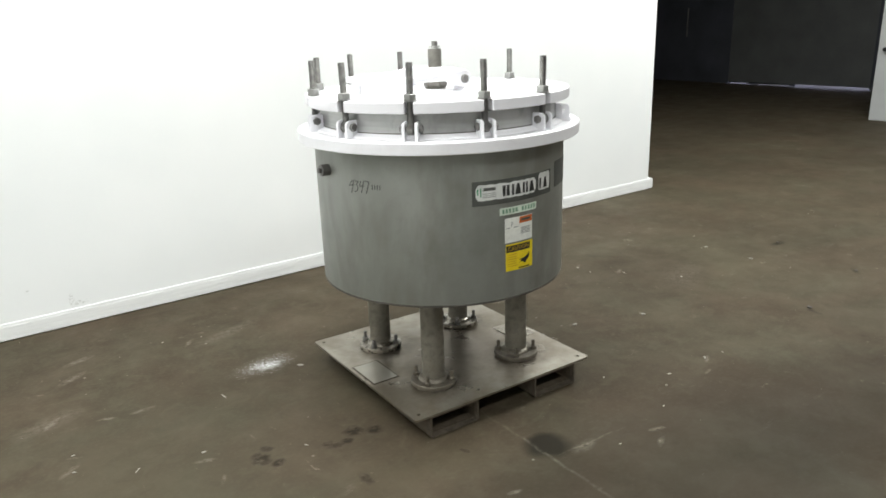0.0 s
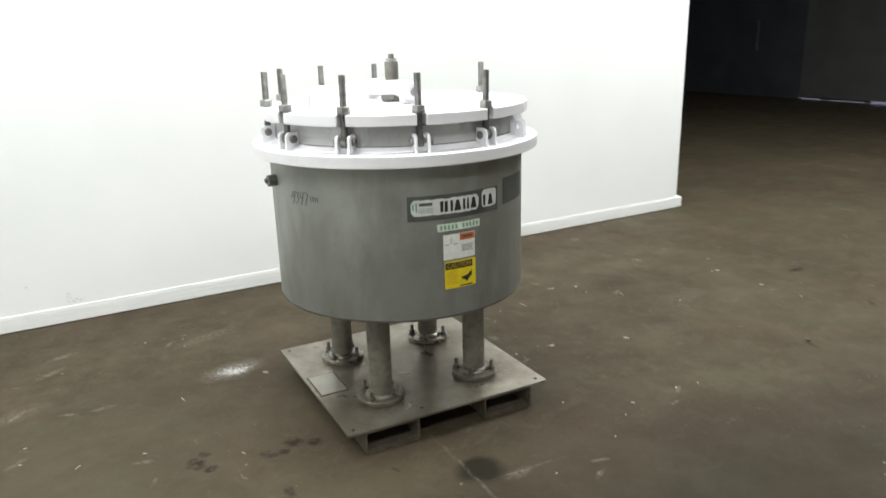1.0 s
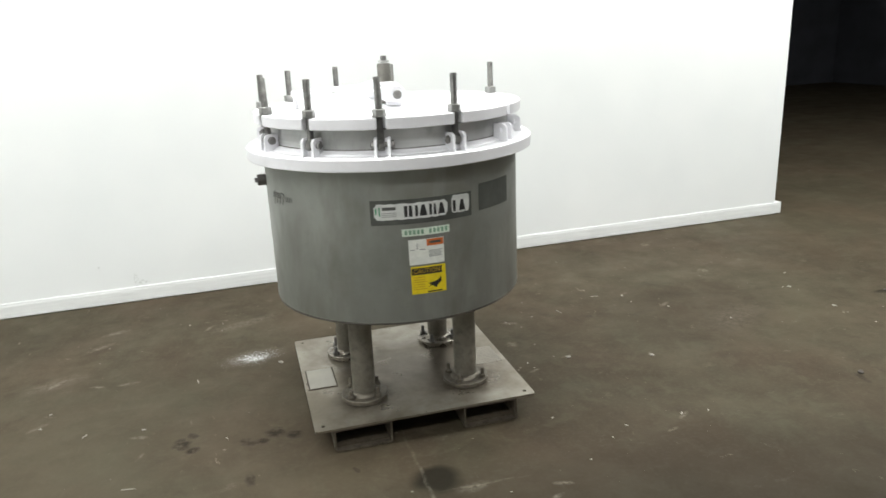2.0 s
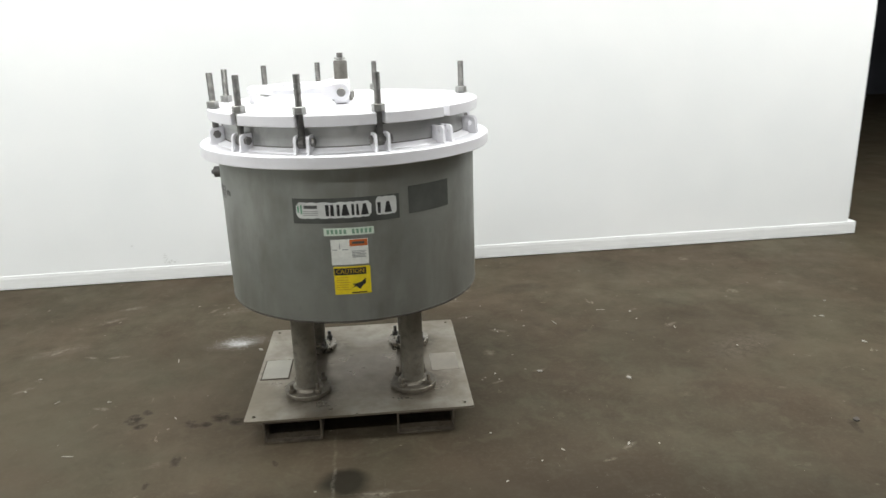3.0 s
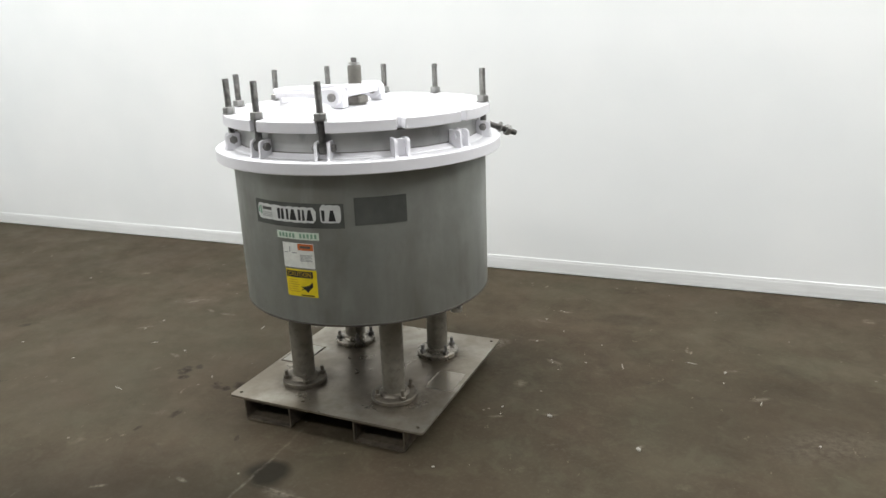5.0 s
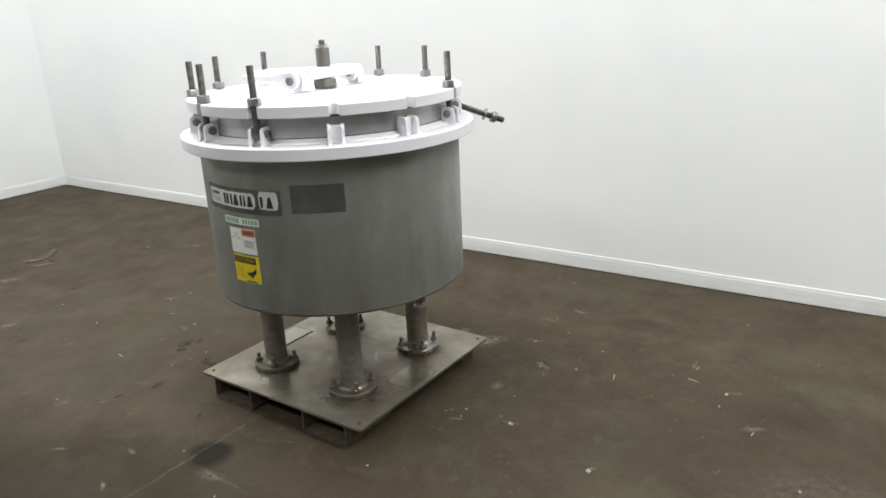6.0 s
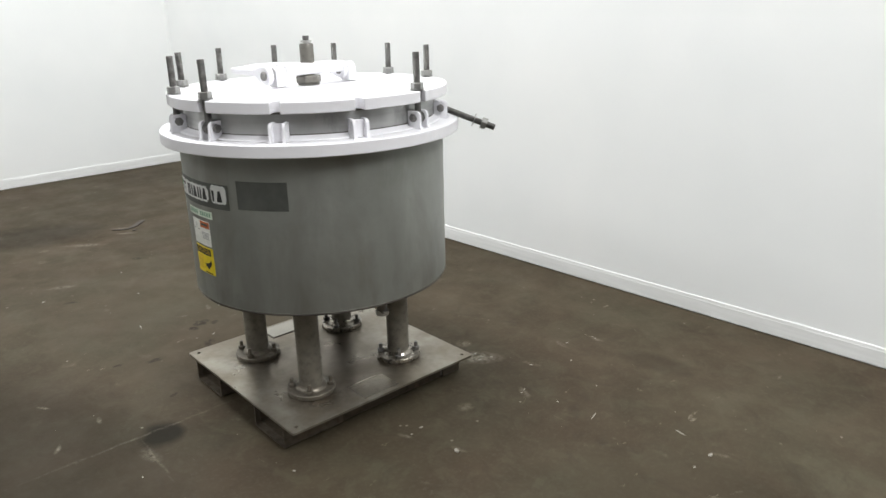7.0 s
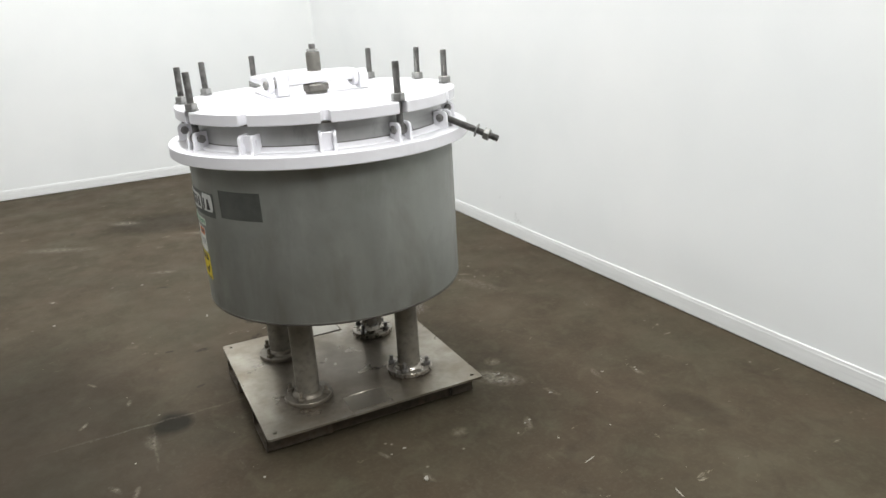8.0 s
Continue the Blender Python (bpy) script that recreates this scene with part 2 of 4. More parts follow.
    for x, y, rx, ry, turn, depth in PALE_MARKS + scrapes:
        k = m.math("MULTIPLY", m.spot(x + 0.015, y + 0.015, rx, ry, turn, 0.6, thin.outputs[0]), rubbed)
        c = m.mix(m.math("MULTIPLY", k, depth * 0.6), c, (0.2, 0.185, 0.155))
    pile = m.spot(1.105, 3.272, 0.1, 0.055, 10, 1.0, warp.outputs[0])
    grains = m.math("ADD", m.noise(90, 3, 0.85), m.math("MULTIPLY", pile, 0.2))
    c = m.mix(m.math("MULTIPLY", pile, 0.18), c, (0.22, 0.215, 0.2))
    powder = m.math("MULTIPLY", m.ramp(grains, 0.65, 0.75), m.ramp(pile, 0.0, 0.15))
    c = m.mix(m.math("MULTIPLY", powder, 0.7), c, (0.6, 0.61, 0.65))
    core = m.math("MULTIPLY", m.spot(1.13, 3.25, 0.035, 0.016, 25, 0.8, warp.outputs[0]), m.ramp(m.noise(80, 4, 0.85), 0.46, 0.58))
    c = m.mix(m.math("MULTIPLY", core, 0.8), c, (0.66, 0.67, 0.7))
    hue = m.ramp(m.noise(1.3, 4, 0.6, None, 0.6), 0.36, 0.64)
    c = m.mix(1.0, c, m.mix(hue, (1.19, 1.235, 1.19), (1.275, 1.205, 1.175)), "MULTIPLY")
    m.color(c)
    m.p.inputs["Specular IOR Level"].default_value = 0.1
    m.rough(m.ramp(mid, 0.3, 0.7, 0.55, 0.75))
    m.bump(fine, 0.08, 0.003)
    return m.m


# broad patches of shade painted on the south floor, then oil stains: x, y, half length, half width, turn, strength
BROAD_SHADE = [(2.2, 0.7, 1.8, 0.95, -10, 0.36), (1.9, 1.42, 1.3, 0.52, 3, 0.36), (3.5, 1.1, 0.9, 0.5, 40, 0.22)]
STAINS = [
    (1.705, 1.87, 0.09, 0.078, -30, 1.0),
    (1.15, 2.44, 0.042, 0.034, -35, 0.85),
    (1.23, 2.40, 0.034, 0.028, -35, 0.85),
    (1.02, 2.43, 0.022, 0.018, -35, 0.8),
    (1.10, 2.39, 0.026, 0.018, -35, 0.75),
    (1.05, 2.39, 0.050, 0.014, -15, 0.6),
    (0.77, 2.50, 0.038, 0.034, -35, 0.85),
    (0.81, 2.43, 0.028, 0.024, -20, 0.8),
    (0.81, 2.55, 0.022, 0.018, -35, 0.6),
    # a smudge, spread wide so that it also stands for dimmer light
    (3.6, 2.95, 0.55, 0.36, 20, 0.24),
    (-1.72, 2.32, 0.45, 0.28, 70, 0.45),
    (4.81, 2.73, 0.07, 0.03, 0, 0.7),
    (4.62, 2.08, 0.05, 0.02, 40, 0.6),
    (2.81, 3.81, 0.16, 0.08, 10, 0.32),
]
# small dark smudges: x, y, half length in millimetres
SMUDGES = [(-0.07, 2.09, 40), (1.02, 2.12, 34), (-1.87, 1.62, 50), (3.78, 1.92, 45), (0.95, 1.98, 30), (1.42, 2.05, 22), (-0.6, 2.7, 50)]
# rubbed pale lines and patches: x, y, half length, half width, turn, strength
PALE_MARKS = [
    (1.655, 1.83, 0.36, 0.0065, 89, 0.36),
    (1.86, 1.785, 0.13, 0.005, -4, 0.35),
    (1.81, 1.78, 0.05, 0.022, 10, 0.5),
    (-1.45, 1.5, 0.22, 0.05, 60, 0.8),
    (-1.92, 2.03, 0.10, 0.05, 54, 1.2),
    (0.14, 3.34, 0.12, 0.05, 20, 0.4),
    (1.09, 3.79, 0.18, 0.04, 20, 0.4),
    (-1.28, 2.87, 0.06, 0.022, 54, 1.2),
    (-1.2, 2.54, 0.11, 0.028, 54, 1.0),
    (-1.43, 2.91, 0.07, 0.025, 54, 1.2),
    (2.14, 3.25, 0.10, 0.045, 40, 1.4),
    (3.73, 2.75, 0.2, 0.1, 30, 0.25),
]
# small pale scuffs: x, y, half length in millimetres
SCRAPES = [(0.37, 3.94, 60), (0.3, 3.74, 60), (0.15, 3.33, 40), (0.35, 3.22, 28), (0.5, 3.2, 40), (0.59, 2.63, 32), (0.89, 3.79, 38), (0.15, 2.89, 40), (0.18, 2.98, 22), (0.6, 2.46, 22), (-0.39, 2.13, 70), (-0.23, 1.44, 32),
           (1.12, 1.59, 22), (1.4, 1.73, 24), (1.5, 1.53, 26), (2.07, 1.61, 30), (2.13, 1.68, 28), (2.36, 3.66, 36), (2.45, 3.83, 34), (2.53, 3.16, 40), (2.38, 3.39, 34), (2.64, 2.65, 26),
           (3.04, 2.51, 22), (2.42, 2.56, 26), (3.5, 3.07, 40), (3.37, 3.32, 28), (2.83, 1.94, 30), (2.72, 1.85, 24)]

WALL_Y, WALL_X, WALL_END = 4.484, -3.69, 5.53
# rubbed marks on the north wall: x, z, half width, half height
SCUFFS = ((0.458, 0.15, 0.015, 0.04), (0.5, 0.13, 0.05, 0.014), (0.25, 0.25, 0.015, 0.012))

M_WALL = wall_paint()
M_TRIM = trim_paint()
M_WHITE = white_enamel()
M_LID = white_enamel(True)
M_TANK = tank_steel()
M_NECK = neck_steel()
M_LEG = worn_steel("leg_steel", (0.262, 0.246, 0.208), (0.165, 0.15, 0.122), 0.3, 0.48, 0.5)
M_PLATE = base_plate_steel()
M_PATCH = plain("patch_steel", (0.38, 0.36, 0.315), 0.3, 0.75, 0.1, 9)
M_PATCH_DULL = plain("dull_patch_steel", (0.3, 0.27, 0.225), 0.24, 0.8, 0.14, 9)
M_PATCH_RIM = worn_steel("rust_and_recess_shade", (0.1, 0.08, 0.055), (0.06, 0.046, 0.033), 0.5, 0.6, 0.2)
M_FOOT = worn_steel("foot_steel", (0.46, 0.43, 0.38), (0.17, 0.15, 0.122), 0.3, 0.28, 0.8)
M_FOOT_RUST = worn_steel("rusty_foot_steel", (0.215, 0.192, 0.155), (0.1, 0.088, 0.07), 0.3, 0.42, 0.6)
M_TUBE = worn_steel("rusty_tube_steel", (0.155, 0.128, 0.096), (0.062, 0.051, 0.039), 0.6, 0.52, 0.3)
M_NUT = worn_steel("nut_steel", (0.43, 0.43, 0.415), (0.26, 0.26, 0.248), 0.1, 0.38, 0.75)
M_BRIGHT = worn_steel("bright_steel", (0.7, 0.7, 0.68), (0.45, 0.45, 0.43), 0.05, 0.3, 0.7)
M_PIN = worn_steel("pin_steel", (0.3, 0.29, 0.28), (0.15, 0.145, 0.14), 0.2, 0.45, 0.8)
M_STUD = threaded_steel()
M_PIPE = worn_steel("brown_pipe_steel", (0.25, 0.24, 0.215), (0.15, 0.143, 0.127), 0.15, 0.42, 0.65)
M_SEAM = worn_steel("seam_grime_and_shade", (0.14, 0.13, 0.112), (0.07, 0.064, 0.056), 0.3, 0.6, 0.2)
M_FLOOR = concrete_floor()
# the hall's dimness is put into these dark wall and shutter colours
M_DARK_WALL = plain("dimmed_hall_wall", (0.05, 0.053, 0.064), 0.8, 0, 0.25, 1.5)
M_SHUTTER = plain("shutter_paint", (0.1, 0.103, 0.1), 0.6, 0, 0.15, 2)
# white door, its colour toned down for the weaker hall light
M_DOOR = plain("door_paint", (0.5, 0.51, 0.51), 0.6, 0, 0.06, 3)
M_CEILING = plain("ceiling_paint", (0.6, 0.6, 0.58), 0.85, 0, 0.05, 2)
M_RESIDUE = plain("dark_residue", (0.094, 0.099, 0.09), 0.55, 0.3, 0.24, 11)
M_PAPER = plain("label_white", (0.72, 0.73, 0.68), 0.5, 0, 0.08, 60)
M_SILVER = plain("label_silver", (0.64, 0.65, 0.63), 0.4, 0.05, 0.1, 30)
M_BLACK = plain("label_black", (0.02, 0.02, 0.02), 0.5, 0, 0.2, 60)
M_GREY_INK = plain("label_grey_ink", (0.35, 0.36, 0.35), 0.5, 0, 0.1, 60)
M_GREEN = plain("label_green", (0.09, 0.3, 0.17), 0.5, 0, 0.15, 60)
M_PALE_GREEN = plain("label_pale_green", (0.6, 0.68, 0.58), 0.5, 0, 0.1, 60)
M_STRIP_INK = plain("label_strip_ink", (0.2, 0.34, 0.24), 0.5, 0, 0.25, 60)
M_ORANGE = plain("label_orange", (0.54, 0.135, 0.03), 0.5, 0, 0.1, 60)
M_YELLOW = plain("label_yellow", (0.72, 0.56, 0.015), 0.45, 0, 0.08, 60)
M_AMBER_INK = plain("label_amber_ink", (0.55, 0.36, 0.02), 0.5, 0, 0.1, 60)
M_MARKER = plain("marker_ink", (0.095, 0.096, 0.092), 0.6, 0, 0.2, 60)
M_CHIP = plain("pale_chip", (0.285, 0.272, 0.236), 0.7, 0, 0.2, 30)
M_GRIT = plain("pale_grit", (0.22, 0.205, 0.172), 0.7, 0, 0.2, 30)
M_DARK_CHIP = plain("dark_chip", (0.05, 0.042, 0.035), 0.7, 0, 0.2, 30)

# ---- mesh helpers ----


def part(name, bm, material, parent=None, label="", smooth=False, at=None):
    me = bpy.data.meshes.new(name)
    bmesh.ops.recalc_face_normals(bm, faces=bm.faces)
    bm.to_mesh(me)
    bm.free()
    me.materials.append(material)
    if smooth:
        for f in me.polygons:
            f.use_smooth = True
        me.set_sharp_from_angle(angle=radians(35))
    ob = new(name, me)
    ob.parent = parent
    if at is not None:
        ob.matrix_basis = at
    return tagged(ob, label)


def bevel(bm, width, segments=1, angle=30):
    edges = [e for e in bm.edges if len(e.link_faces) == 2 and e.calc_face_angle(0) > radians(angle)]
    bmesh.ops.bevel(bm, geom=edges, offset=width, segments=segments, affect="EDGES", profile=0.5, clamp_overlap=True)
    return bm


def box(x0, x1, y0, y1, z0, z1, soft=0.0, bm=None):
    made = bmesh.new()
    m = Matrix.Translation(((x0 + x1) / 2, (y0 + y1) / 2, (z0 + z1) / 2)) @ Matrix.Diagonal((x1 - x0, y1 - y0, z1 - z0, 1))
    bmesh.ops.create_cube(made, size=1.0, matrix=m)
    if soft:
        bevel(made, soft)
    return join(bm, made)


def join(bm, made):
    if bm is None:
        return made
    me = bpy.data.meshes.new("scratch")
    made.to_mesh(me)
    made.free()
    bm.from_mesh(me)
    bpy.data.meshes.remove(me)
    return bm


def moved(bm, m):
    bmesh.ops.transform(bm, matrix=m, verts=bm.verts)
    return bm


def lathe(profile, steps=96, closed=True):
    """Turns a profile of (radius, z) round the z axis."""
    bm = bmesh.new()
    rings = []
    for r, z in profile:
        if r < 1e-6:
            rings.append([bm.verts.new((0, 0, z))])
        else:
            rings.append([bm.verts.new((r * math.cos(2 * math.pi * i / steps), r * math.sin(2 * math.pi * i / steps), z)) for i in range(steps)])
    pairs = list(zip(rings, rings[1:]))
    if closed:
        pairs.append((rings[-1], rings[0]))
    for a, b in pairs:
        for i in range(steps):
            j = (i + 1) % steps
            if len(a) == 1 and len(b) == 1:
                break
            if len(a) == 1:
                bm.faces.new((a[0], b[i], b[j]))
            elif len(b) == 1:
                bm.faces.new((a[i], b[0], a[j]))
            else:
                bm.faces.new((a[i], b[i], b[j], a[j]))
    return bm


def rod(r, z0, z1, steps=20, soft=0.002):
    return lathe([(0, z0), (r - soft, z0), (r, z0 + soft), (r, z1 - soft), (r - soft, z1), (0, z1)], steps, closed=False)


def prism(points, z0, z1, soft=0.0, holes=()):
    """A plate with the given outline in the xy plane, and holes."""
    bm = bmesh.new()
    edges = []
    for loop in (points, *holes):
        vs = [bm.verts.new((x, y, z0)) for x, y in loop]
        edges += [bm.edges.new((a, b)) for a, b in zip(vs, vs[1:] + vs[:1])]
    if holes:
        bmesh.ops.triangle_fill(bm, edges=edges, use_beauty=True)
    else:
        bm.faces.new(bm.verts[:])
    made = bmesh.ops.extrude_face_region(bm, geom=bm.faces[:])
    bmesh.ops.translate(bm, verts=[v for v in made["geom"] if isinstance(v, bmesh.types.BMVert)], vec=(0, 0, z1 - z0))
    bmesh.ops.recalc_face_normals(bm, faces=bm.faces)
    if soft:
        bevel(bm, soft, 1, 50)
    return bm


def ring_points(x, y, r, n=16):
    return [(x + r * math.cos(2 * math.pi * i / n), y + r * math.sin(2 * math.pi * i / n)) for i in range(n)]


def hexagon(r, z0, z1):
    return prism(ring_points(0, 0, r, 6), z0, z1, r * 0.08)


def polar(r, degrees, z=0.0):
    return (r * math.cos(radians(degrees)), r * math.sin(radians(degrees)), z)


# ---- the rooms ----
def setting(name, bm, material, label, category):
    return tagged(part(name, bm, material), label, category, kind="structure")


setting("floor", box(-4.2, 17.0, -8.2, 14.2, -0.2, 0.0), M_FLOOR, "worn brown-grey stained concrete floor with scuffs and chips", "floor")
setting("ceiling", box(-4.2, 17.0, -8.2, 14.2, CEILING, CEILING + 0.2), M_CEILING, "plain pale ceiling over the room", "ceiling")
setting("wall_north", box(WALL_X, WALL_END, WALL_Y, WALL_Y + 0.15, 0, CEILING), M_WALL, "plain white painted wall ending at a dark hall", "wall")
setting("wall_west", box(WALL_X - 0.15, WALL_X, -8.0, WALL_Y + 0.15, 0, CEILING), M_WALL, "plain white painted side wall", "wall")
setting("wall_south", box(WALL_X - 0.15, 17.0, -8.15, -8.0, 0, CEILING), M_WALL, "plain wall behind the open floor", "wall")
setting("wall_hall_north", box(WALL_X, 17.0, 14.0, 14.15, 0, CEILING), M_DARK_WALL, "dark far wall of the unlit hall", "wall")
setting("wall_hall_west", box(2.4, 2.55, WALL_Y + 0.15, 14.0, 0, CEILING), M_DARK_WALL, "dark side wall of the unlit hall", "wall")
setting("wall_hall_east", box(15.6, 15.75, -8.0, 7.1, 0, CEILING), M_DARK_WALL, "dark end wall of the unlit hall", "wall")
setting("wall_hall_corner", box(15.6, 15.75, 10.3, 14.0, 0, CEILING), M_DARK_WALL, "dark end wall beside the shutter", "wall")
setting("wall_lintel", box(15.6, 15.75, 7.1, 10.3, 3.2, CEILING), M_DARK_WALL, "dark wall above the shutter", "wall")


def baseboard_profile(length):
    """A skirting board along x with a rounded top edge."""
    pts = [(0, 0.007), (0, 0.101), (-0.0025, 0.101), (-0.0046, 0.0985), (-0.0056, 0.0865), (-0.0052, 0.085), (-0.0056, 0.0835), (-0.0065, 0.0825), (-0.0065, 0.007)]
    bm = prism(pts, 0, length)
    return moved(bm, Matrix(((0, 0, 1, 0), (1, 0, 0, 0), (0, 1, 0, 0), (0, 0, 0, 1))))


skirting = "white painted skirting board along the wall foot"
setting("baseboard_north", moved(baseboard_profile(WALL_END + 0.062 - WALL_X), pose(WALL_X, WALL_Y - 0.002, 0)), M_TRIM, skirting, "baseboard")
setting("baseboard_west", moved(baseboard_profile(WALL_Y + 7.9), pose(WALL_X + 0.002, -7.9, 0, 0, 0, 90)), M_TRIM, skirting, "baseboard")
setting("baseboard_end", box(WALL_END + 0.003, WALL_END + 0.062, WALL_Y, WALL_Y + 0.15, 0.003, 0.101, 0.004), M_TRIM, skirting, "baseboard")

# the shutter at the end of the hall, a little above the ground, with daylight under it
shutter = tagged(new("roller_shutter"), "dark grey closed roller shutter with daylight beneath", "shutter", kind="structure")
for i in range(16):
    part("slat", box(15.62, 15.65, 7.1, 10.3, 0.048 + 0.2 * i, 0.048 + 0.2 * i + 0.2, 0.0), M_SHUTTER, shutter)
for y0, y1, z0 in ((9.56, 9.78, 0.002), (8.67, 8.81, 0.002), (9.78, 10.28, 0.026), (8.81, 9.56, 0.018)):
    part("rubber_seal", box(15.625, 15.645, y0, y1, z0, 0.047), M_BLACK, shutter, "black rubber seal, worn through in places")
conduit = part("conduit", box(15.565, 15.597, 11.49, 11.515, 1.05, 1.72, 0.004), M_PIN)
tagged(conduit, "thin steel conduit on the dark hall wall", "conduit")
glow = Mat("daylight_outside")
glow.p.inputs["Emission Color"].default_value = (0.72, 0.74, 1.0, 1)
glow.p.inputs["Emission Strength"].default_value = 4.0
setting("backdrop", box(16.6, 16.62, 6.5, 11.0, 0.0, 0.6), glow.m, "bright daylight outside the shutter", "daylight")

door = tagged(new("sliding_door"), "white painted door panel standing open in the hall", "door")
door.location = (11.48, 5.19, 0)
part("panel", box(-0.03, 0.03, -1.3, 0, 0.0, 2.6, 0.004), M_DOOR, door)
part("knob", moved(rod(0.03, 0, 0.05), pose(-0.03, -0.11, 1.02, 0, -90, 0)), M_BLACK, door, "small dark round pull")

# ---- the filter vessel ----
CX, CY = 1.785, 2.662
R, R_FLANGE, R_LID = 0.541, 0.606, 0.5626
Z_BOTTOM, Z_FL0, Z_FL1, Z_LID0, Z_LID1 = 0.542, 1.151, 1.197, 1.2957, 1.3376
SLOTS = [-166.25 + 30 * i for i in range(12)]
EMPTY, SWUNG = (-46.25, -16.25), 43.75
R_STUD = 0.522
SKID_TURN = -1.7

vessel = tagged(new("filter_vessel"), "grey steel filter vessel with white bolted lid on skid plate", "tank")
vessel.location = (CX, CY, 0)

part("shell", lathe([(0.0, Z_BOTTOM - 0.03), (0.30, Z_BOTTOM - 0.022), (0.47, Z_BOTTOM - 0.006), (R - 0.008, Z_BOTTOM - 0.001), (R - 0.002, Z_BOTTOM + 0.002), (R, Z_BOTTOM + 0.008),
                     (R, Z_FL0 - 0.003), (0.0, Z_FL0 - 0.003)], 128, False), M_TANK, vessel, "dull grey streaked steel drum", True)
part("bottom_rim", lathe([(R - 0.012, Z_BOTTOM - 0.004), (R - 0.001, Z_BOTTOM - 0.004), (R + 0.0012, Z_BOTTOM), (R + 0.0012, Z_BOTTOM + 0.004), (R - 0.002, Z_BOTTOM + 0.005)], 128), M_SEAM, vessel, "dark welded bottom seam", True)
part("top_seam", lathe([(R - 0.004, Z_FL0 - 0.009), (R + 0.0018, Z_FL0 - 0.009), (R + 0.0025, Z_FL0 - 0.001), (R - 0.004, Z_FL0 - 0.001)], 128), M_SEAM, vessel, "dark gap line under the flange", True)
part("neck", lathe([(0.46, Z_FL1 + 0.004), (0.507, Z_FL1 + 0.004), (0.507, Z_LID0 - 0.003), (0.46, Z_LID0 - 0.003)], 128), M_NECK, vessel, "bare steel neck ring", True)
# crevice shade and grime, drawn as thin dark rings
for z0, z1 in ((Z_FL1 + 0.0175, Z_FL1 + 0.0215), (Z_LID0 - 0.0065, Z_LID0 - 0.0015)):
    part("neck_seam", lathe([(0.50, z0), (0.5083, z0), (0.5083, z1), (0.50, z1)], 128), M_SEAM, vessel, "dark line of crevice shade and grime along the neck ring", True)


def soft_ring(r0, r1, z0, z1, soft):
    return lathe([(r0, z0), (r1 - soft, z0), (r1, z0 + soft), (r1, z1 - soft), (r1 - soft, z1), (r0, z1)], 128)


flange = part("flange", soft_ring(0.45, R_FLANGE, Z_FL0, Z_FL1, 0.003), M_WHITE, vessel, "white painted flange ring", True)
part("ledge", lathe([(0.48, Z_FL1 + 0.001), (R - 0.003, Z_FL1 + 0.001), (R - 0.006, Z_FL1 + 0.006), (0.514, Z_FL1 + 0.013), (0.509, Z_FL1 + 0.018), (0.48, Z_FL1 + 0.018)], 128), M_WHITE, flange, "", True)


def lid_outline():
    pts, half = [], 0.0165
    for a in SLOTS:
        d = math.degrees(math.asin(half / R_LID))
        prev = a - 30 + d
        for k in range(9):
            b = prev + (30 - 2 * d) * k / 8
            pts.append(polar(R_LID, b)[:2])
        centre = Vector(polar(R_STUD, a))
        out = Vector(polar(1, a))
        side = Vector((-out.y, out.x, 0))
        for k in range(9):
            th = math.pi * k / 8
            q = centre - out * (half * math.sin(th)) - side * (half * math.cos(th))
            pts.append((q.x, q.y))
    return pts


part("lid", prism(lid_outline(), Z_LID0, Z_LID1, 0.003), M_LID, vessel, "white painted slotted lid plate", True)


def lug_plate(with_hole):
    """Side plate of a lug, in its radial plane: x outward, y up."""
    pts = [(-0.022, 0), (0.043, 0), (0.0375, 0.004), (0.034, 0.011), (0.034, 0.045)]
    pts += [(0.014 + 0.02 * math.cos(t), 0.047 + 0.02 * math.sin(t)) for t in [radians(15 * k) for k in range(1, 7)]]
    pts += [(-0.022, 0.067)]
    holes = (ring_points(0.006, 0.042, 0.0105, 14),) if with_hole else ()
    return prism(pts, 0, 0.011, 0.0015 if not with_hole else 0, holes)


def lug(angle):
    empty = angle in EMPTY
    frame_m = pose(0, 0, 0, 0, 0, angle) @ Matrix.Translation((R_STUD + 0.008, 0, Z_FL1))
    upright = Matrix(((1, 0, 0, 0), (0, 0, 1, 0), (0, 1, 0, 0), (0, 0, 0, 1)))
    base = part("lug", box(-0.006, 0.006, -0.031, 0.031, 0.001, 0.064, 0.002, box(-0.010, 0.012, -0.034, 0.034, 0.001, 0.006, 0.002)), M_WHITE, vessel, "white painted lug bracket", at=frame_m)
    for y in (-0.030, 0.019):
        part("lug_plate", moved(lug_plate(empty), Matrix.Translation((0, y, 0)) @ upright), M_WHITE, base, "", True)
    if not empty:
        pin = rod(0.0095, -0.044, 0.044, 16)
        join(pin, hexagon(0.0165, -0.044, -0.031))
        join(pin, hexagon(0.0165, 0.031, 0.040))
        moved(pin, Matrix.Translation((0.006, 0, 0.042)) @ pose(0, 0, 0, 90, 0, 0) @ pose(0, 0, 0, 0, 0, 17 * angle))
        part("pin", pin, M_PIN, base, "dark steel hinge pin with hex heads")


